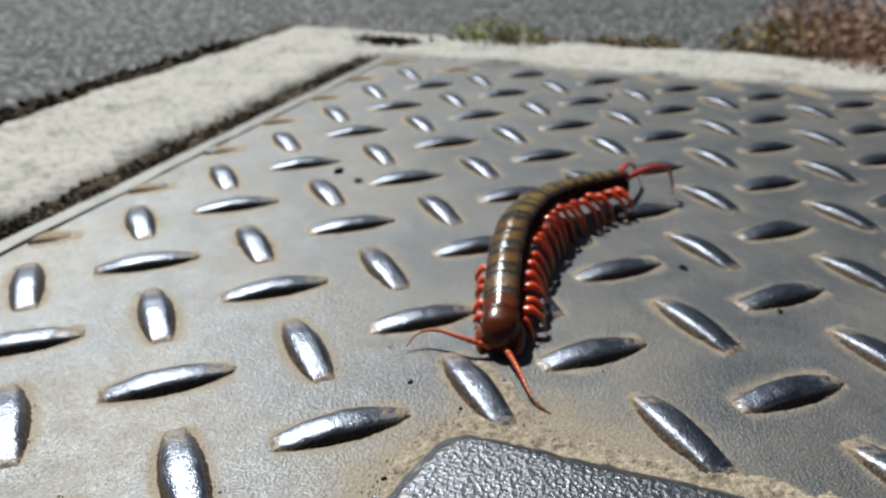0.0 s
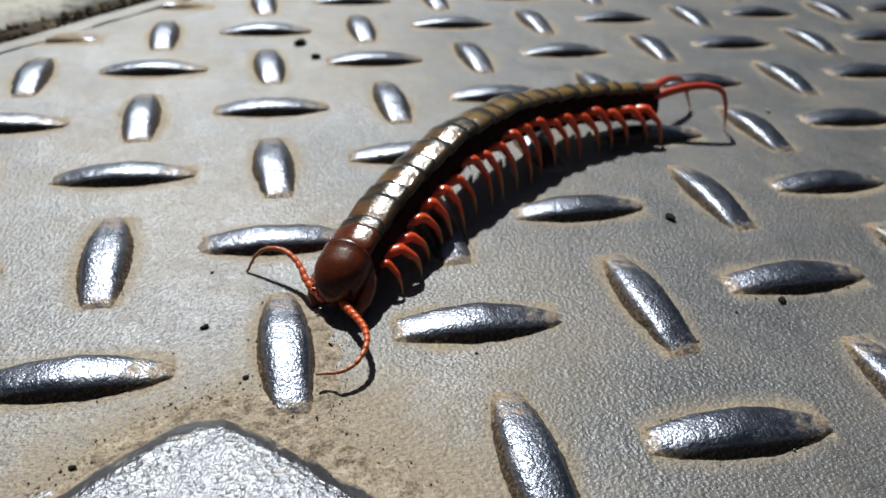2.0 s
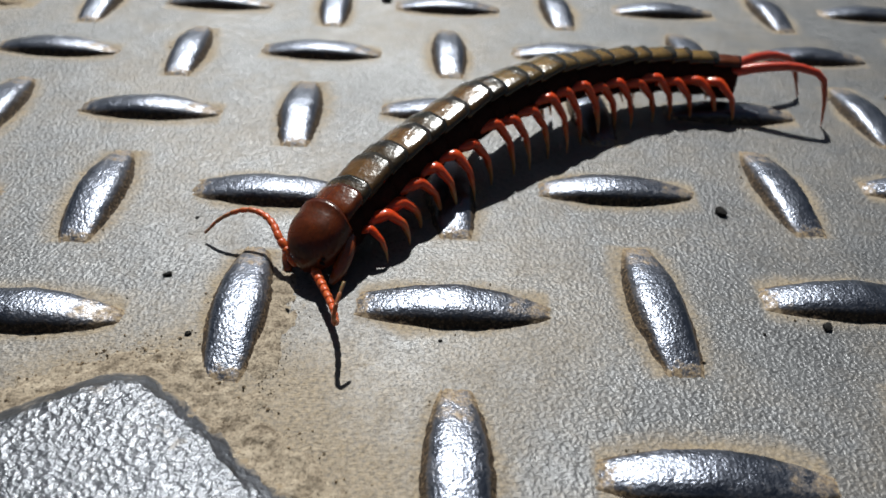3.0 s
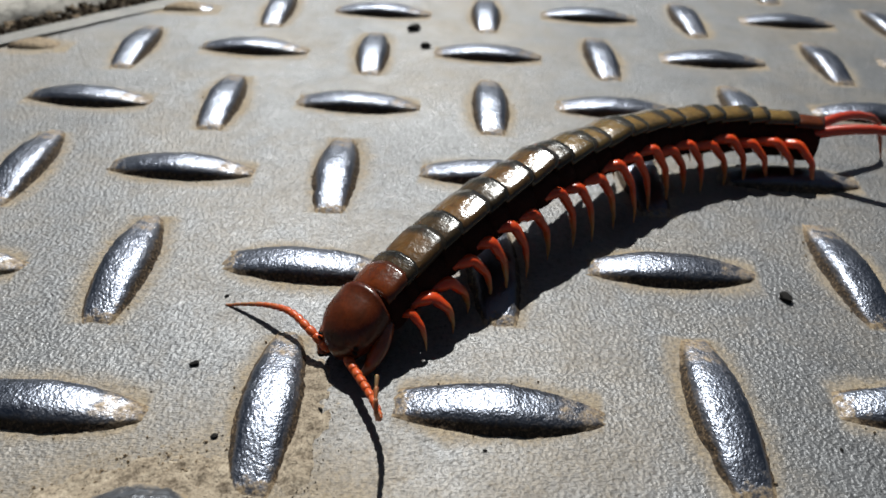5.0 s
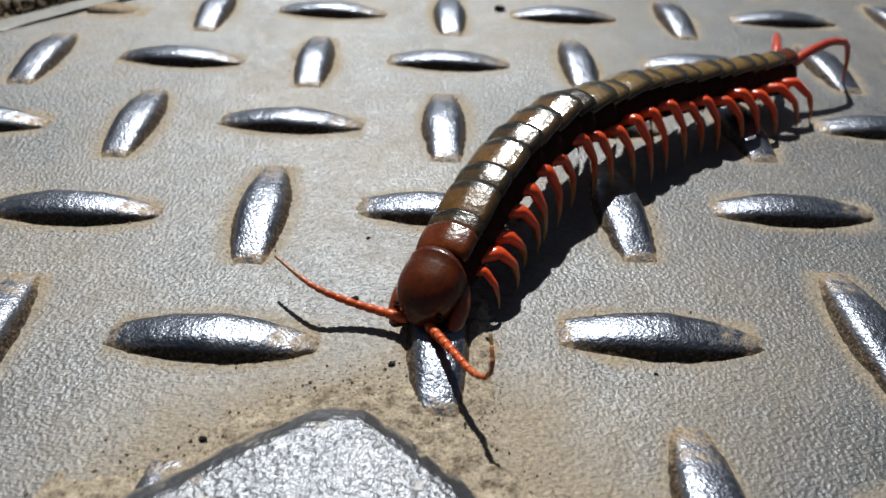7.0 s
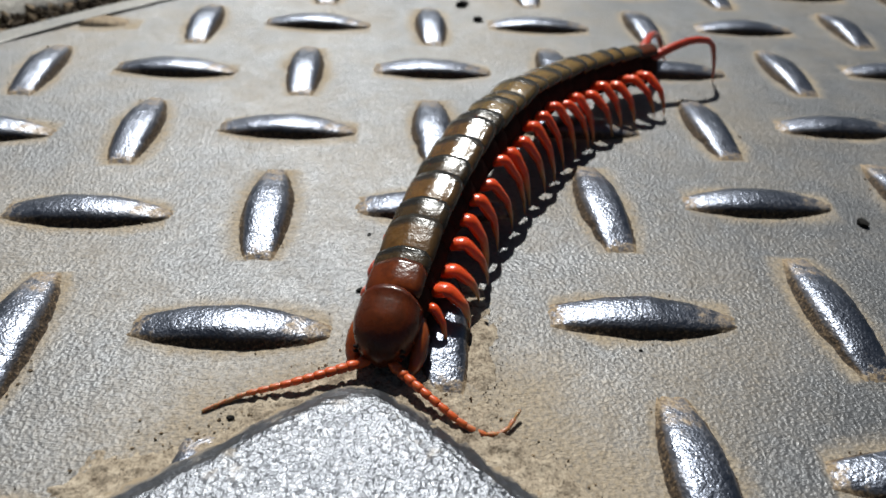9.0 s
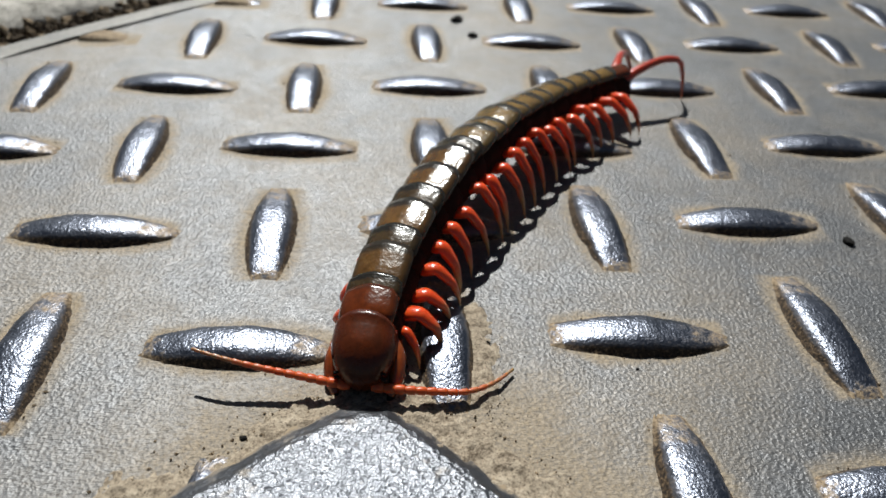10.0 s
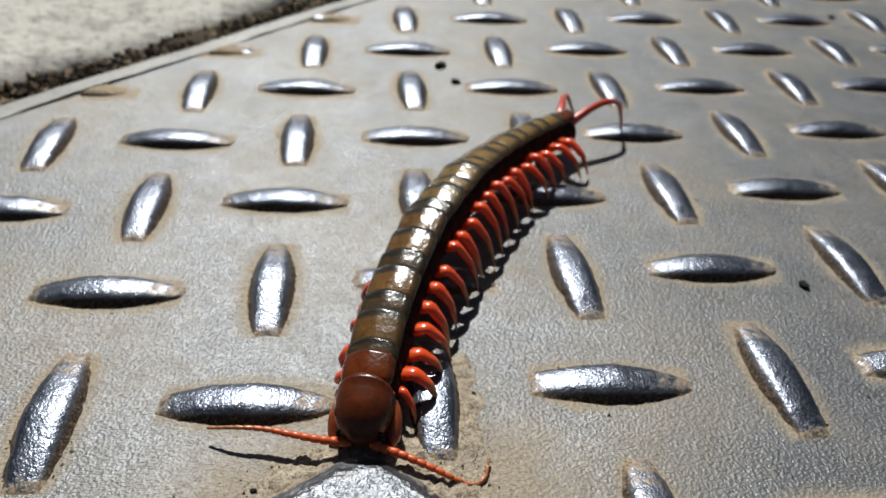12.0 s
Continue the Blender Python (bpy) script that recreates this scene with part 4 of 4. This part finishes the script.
def feeler_joint(k):
    """One ring of a feeler; x runs towards the tip."""
    f = k / JOINTS
    long = FEELER_LONG / JOINTS
    r = 0.62 * (1 - f) + 0.17 * f
    pts = [(-0.15, 0, 0), (0.1, 0, 0), (long * 0.5, 0, 0), (long * 0.9, 0, 0), (long + 0.1, 0, 0)]
    return tube(bmesh.new(), pts, [r * 0.74, r * 0.94, r * 1.14, r * 1.12, r * 0.82], 9, along=(f, f + 1.0 / JOINTS))


def build_centipede():
    """All parts, and a record of them for the keys."""
    beast = tagged(new("centipede"), "large olive-brown centipede with a chestnut head and red legs", "centipede")
    parts = {"beast": beast, "head": build_head(beast), "segments": [], "legs": [], "feelers": []}
    rnd = random.Random(5)
    for k, (at, long, wide, short) in enumerate(segment_plan()):
        half = wide / 2
        tall = back_height(at + long / 2)
        bm = barrel(bmesh.new(), -long / 2 - 0.3, long / 2 + 0.3, half * 1.02, tall - 8.6, tall - 0.9)
        seg = part("body_segment", bm, FLANK, beast, "dark red-brown underside")
        bm = shell(bmesh.new(), -long / 2 - 0.45, long / 2 + 0.25, half, half * 0.97, tall, 1.8, 0.26, (back_height(at + long) - back_height(at)) / long + rnd.uniform(-0.045, 0.045))
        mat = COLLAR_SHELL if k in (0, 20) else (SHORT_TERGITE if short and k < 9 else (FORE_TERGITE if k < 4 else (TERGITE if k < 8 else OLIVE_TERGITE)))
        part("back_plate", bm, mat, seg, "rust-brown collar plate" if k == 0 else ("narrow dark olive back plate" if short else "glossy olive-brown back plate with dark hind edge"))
        if k < SEGMENTS - 1:
            for side in (1, -1):
                f = k / SEGMENTS
                if side == 1:
                    reach = float(np.interp(k, (1, 5, 7, 13, 16, 19), (4.6, 4.8, 4.7, 4.8, 6.0, 7.2))) * rnd.uniform(0.88, 1.08)
                else:
                    reach = (4.5 if k < 6 else 2.8 - 1.2 * f) * rnd.uniform(0.75, 1.1)
                if k == 0:
                    reach *= 0.62
                back = (1.4 if k == 0 else -0.4 - 3.4 * f) + rnd.uniform(-1.3, 1.3)
                drop = tall + side * math.sin(radians(ROLL)) * (half * 0.8 + reach * 1.1)
                bm = leg_mesh(side, reach, rnd.uniform(-0.2, 1.0) + (0.0 if side == 1 else 0.8), back, drop, 1.1 if k else 0.62)
                leg = part("leg", bm, LEG_SKIN, seg, "glossy red leg fading to a tan tip")
                leg.matrix_basis = pose(0, side * half * 0.8 * MM, tall * MM)
                parts["legs"].append((leg, k, side, half))
        else:
            for side in (1, -1):
                if side > 0:
                    pts = [(-1.0, 1.4, 7.4), (-6.5, 2.2, 9.2), (-12.5, 3.4, 10.2), (-17.6, 4.4, 9.2), (-19.2, 4.0, 4.6), (-20.2, 3.0, -0.8)]
                else:
                    pts = [(-1.0, -1.4, 7.4), (-5.5, -3.6, 9.8), (-10.5, -7.0, 10.6), (-15.6, -9.6, 9.8), (-17.2, -9.8, 6.4), (-18.4, -9.2, 2.2)]
                p, r = smooth_path(pts, [1.1, 1.0, 0.85, 0.66, 0.46, 0.12], 1)
                part("tail_leg", tube(bmesh.new(), p, r, 8), TAIL_LEG_SKIN, seg, "long red tail leg bent at the joints")
        parts["segments"].append((seg, at + long / 2))
    for _ in range(2):
        root = part("antenna", feeler_joint(0), FEELER_SKIN, beast, "ringed orange antenna with a brown tip")
        chain = [root]
        for k in range(1, JOINTS):
            chain.append(part("antenna_joint", feeler_joint(k), FEELER_SKIN, root))
        parts["feelers"].append(chain)
    return parts


def spine(row, s):
    """Place (mm) and heading towards the tail (radians) at s mm behind the head's front."""
    _, x, y, a, b, c, d, e, _, stretch = row
    n = max(1, int(s / 1.5))
    step = s / n
    for k in range(n):
        f = (k + 0.5) * step / BODY_LONG
        h = a + b * f + c * f * f + d * f ** 3 + e * f ** 4
        x += math.cos(h) * step * stretch
        y += math.sin(h) * step * stretch
    f = s / BODY_LONG
    return x, y, a + b * f + c * f * f + d * f ** 3 + e * f ** 4


def lift_share(f):
    """How much of the trunk's lift reaches the fraction f of the body: the fore half rears up, the hind half stays low."""
    return float(np.interp(f, (0.0, 0.3, 0.4, 0.52, 1.0), (0.1, 1.0, 0.6, 0.05, 0.0)))


def trunk_pose(row, s, roll=ROLL, pitch=0.0):
    """x of the part points towards the head."""
    x, y, h = spine(row, s)
    f = min(1.0, s / BODY_LONG)
    up = row[8] * lift_share(f)
    return pose(x * MM, y * MM, up * MM, 0, 0, math.degrees(h) + 180.0) @ pose(0, 0, 5.0 * MM) @ pose(0, 0, 0, roll, pitch, 0) @ pose(0, 0, -5.0 * MM)


def feeler_chain(row, base):
    """World poses of a feeler's joints from root to tip; directions pass smoothly from stretch to stretch."""
    ways = []
    for k in range(5):
        az, el = radians(row[1 + 2 * k]), radians(row[2 + 2 * k])
        ways.append(Vector((math.cos(el) * math.cos(az), math.cos(el) * math.sin(az), math.sin(el))))
    at, out = base.copy(), []
    for k in range(JOINTS):
        f = min(3.999, max(0.0, (k + 0.5) / JOINTS * 5 - 0.5))
        i = int(f)
        way = ways[i].lerp(ways[i + 1], f - i).normalized()
        az, el = math.atan2(way.y, way.x), math.asin(way.z)
        out.append(pose(at.x, at.y, at.z, 0, -math.degrees(el), math.degrees(az)))
        at = at + way * (FEELER_LONG / JOINTS * MM)
        at.z = max(at.z, 0.0004)
    return out


def motions():
    parts = build_centipede()
    heads = []
    for row in BODY_ROWS:
        x, y, h = spine(row, 0.0)
        _, _, h2 = spine(row, HEAD_LONG * 0.9)
        m = trunk_pose((row[0], x, y, (h + h2) / 2, 0, 0, 0, 0, 0.0, 1.0), HEAD_LONG - 1.0, ROLL * 0.4, 21.0)
        heads.append(m)
    walk(parts["head"], [(r[0], m) for r, m in zip(BODY_ROWS, heads)])
    for seg, s in parts["segments"]:
        walk(seg, [(r[0], trunk_pose(r, s)) for r in BODY_ROWS])
    for chain, rows, side in zip(parts["feelers"], (FEELER_WEST_ROWS, FEELER_EAST_ROWS), (-1, 1)):
        poses = []
        for r, m in zip(rows, heads):
            base = m @ Vector((6.6 * MM, side * 1.5 * MM, 4.6 * MM))
            poses.append((r[0], feeler_chain(r, base)))
        walk(chain[0], [(t, c[0]) for t, c in poses])
        for k in range(1, JOINTS):
            walk(chain[k], [(t, c[0].inverted() @ c[k]) for t, c in poses])
    # legs step in a wave while the animal crawls
    for leg, k, side, half in parts["legs"]:
        rest = leg.matrix_basis.copy()
        rows = []
        for n in range(0, 49):
            t = n * 0.25
            stir = max(0.12, 1.0 - abs(t - 7.6) / 2.2) if 5.0 < t < 10.5 else 0.12
            swing = 13.0 * stir * math.sin(2 * math.pi * (t * 1.1 + k / 6.5 + (0.5 if side > 0 else 0)))
            f = (k + 1.5) / SEGMENTS
            after = next(n for n in range(1, len(BODY_ROWS)) if BODY_ROWS[n][0] >= t)
            (t0, u0), (t1, u1) = ((BODY_ROWS[n][0], BODY_ROWS[n][8]) for n in (after - 1, after))
            up = (u0 + (u1 - u0) * (t - t0) / (t1 - t0)) * lift_share(f)
            sweep = float(np.interp(t, (0.0, 1.5, 3.0, 6.5, 7.5, 8.8, 12.0), (-6.0, 24.0, 44.0, 38.0, 10.0, -6.0, -6.0)))
            rows.append((t, rest @ pose(0, 0, 0, -side * min(9.0, 4.0 * up), 0, swing + side * sweep)))
        walk(leg, rows)


build_setting()
build_plants()
build_plate()
build_mud()
build_grit()
build_joint_grit()


motions()
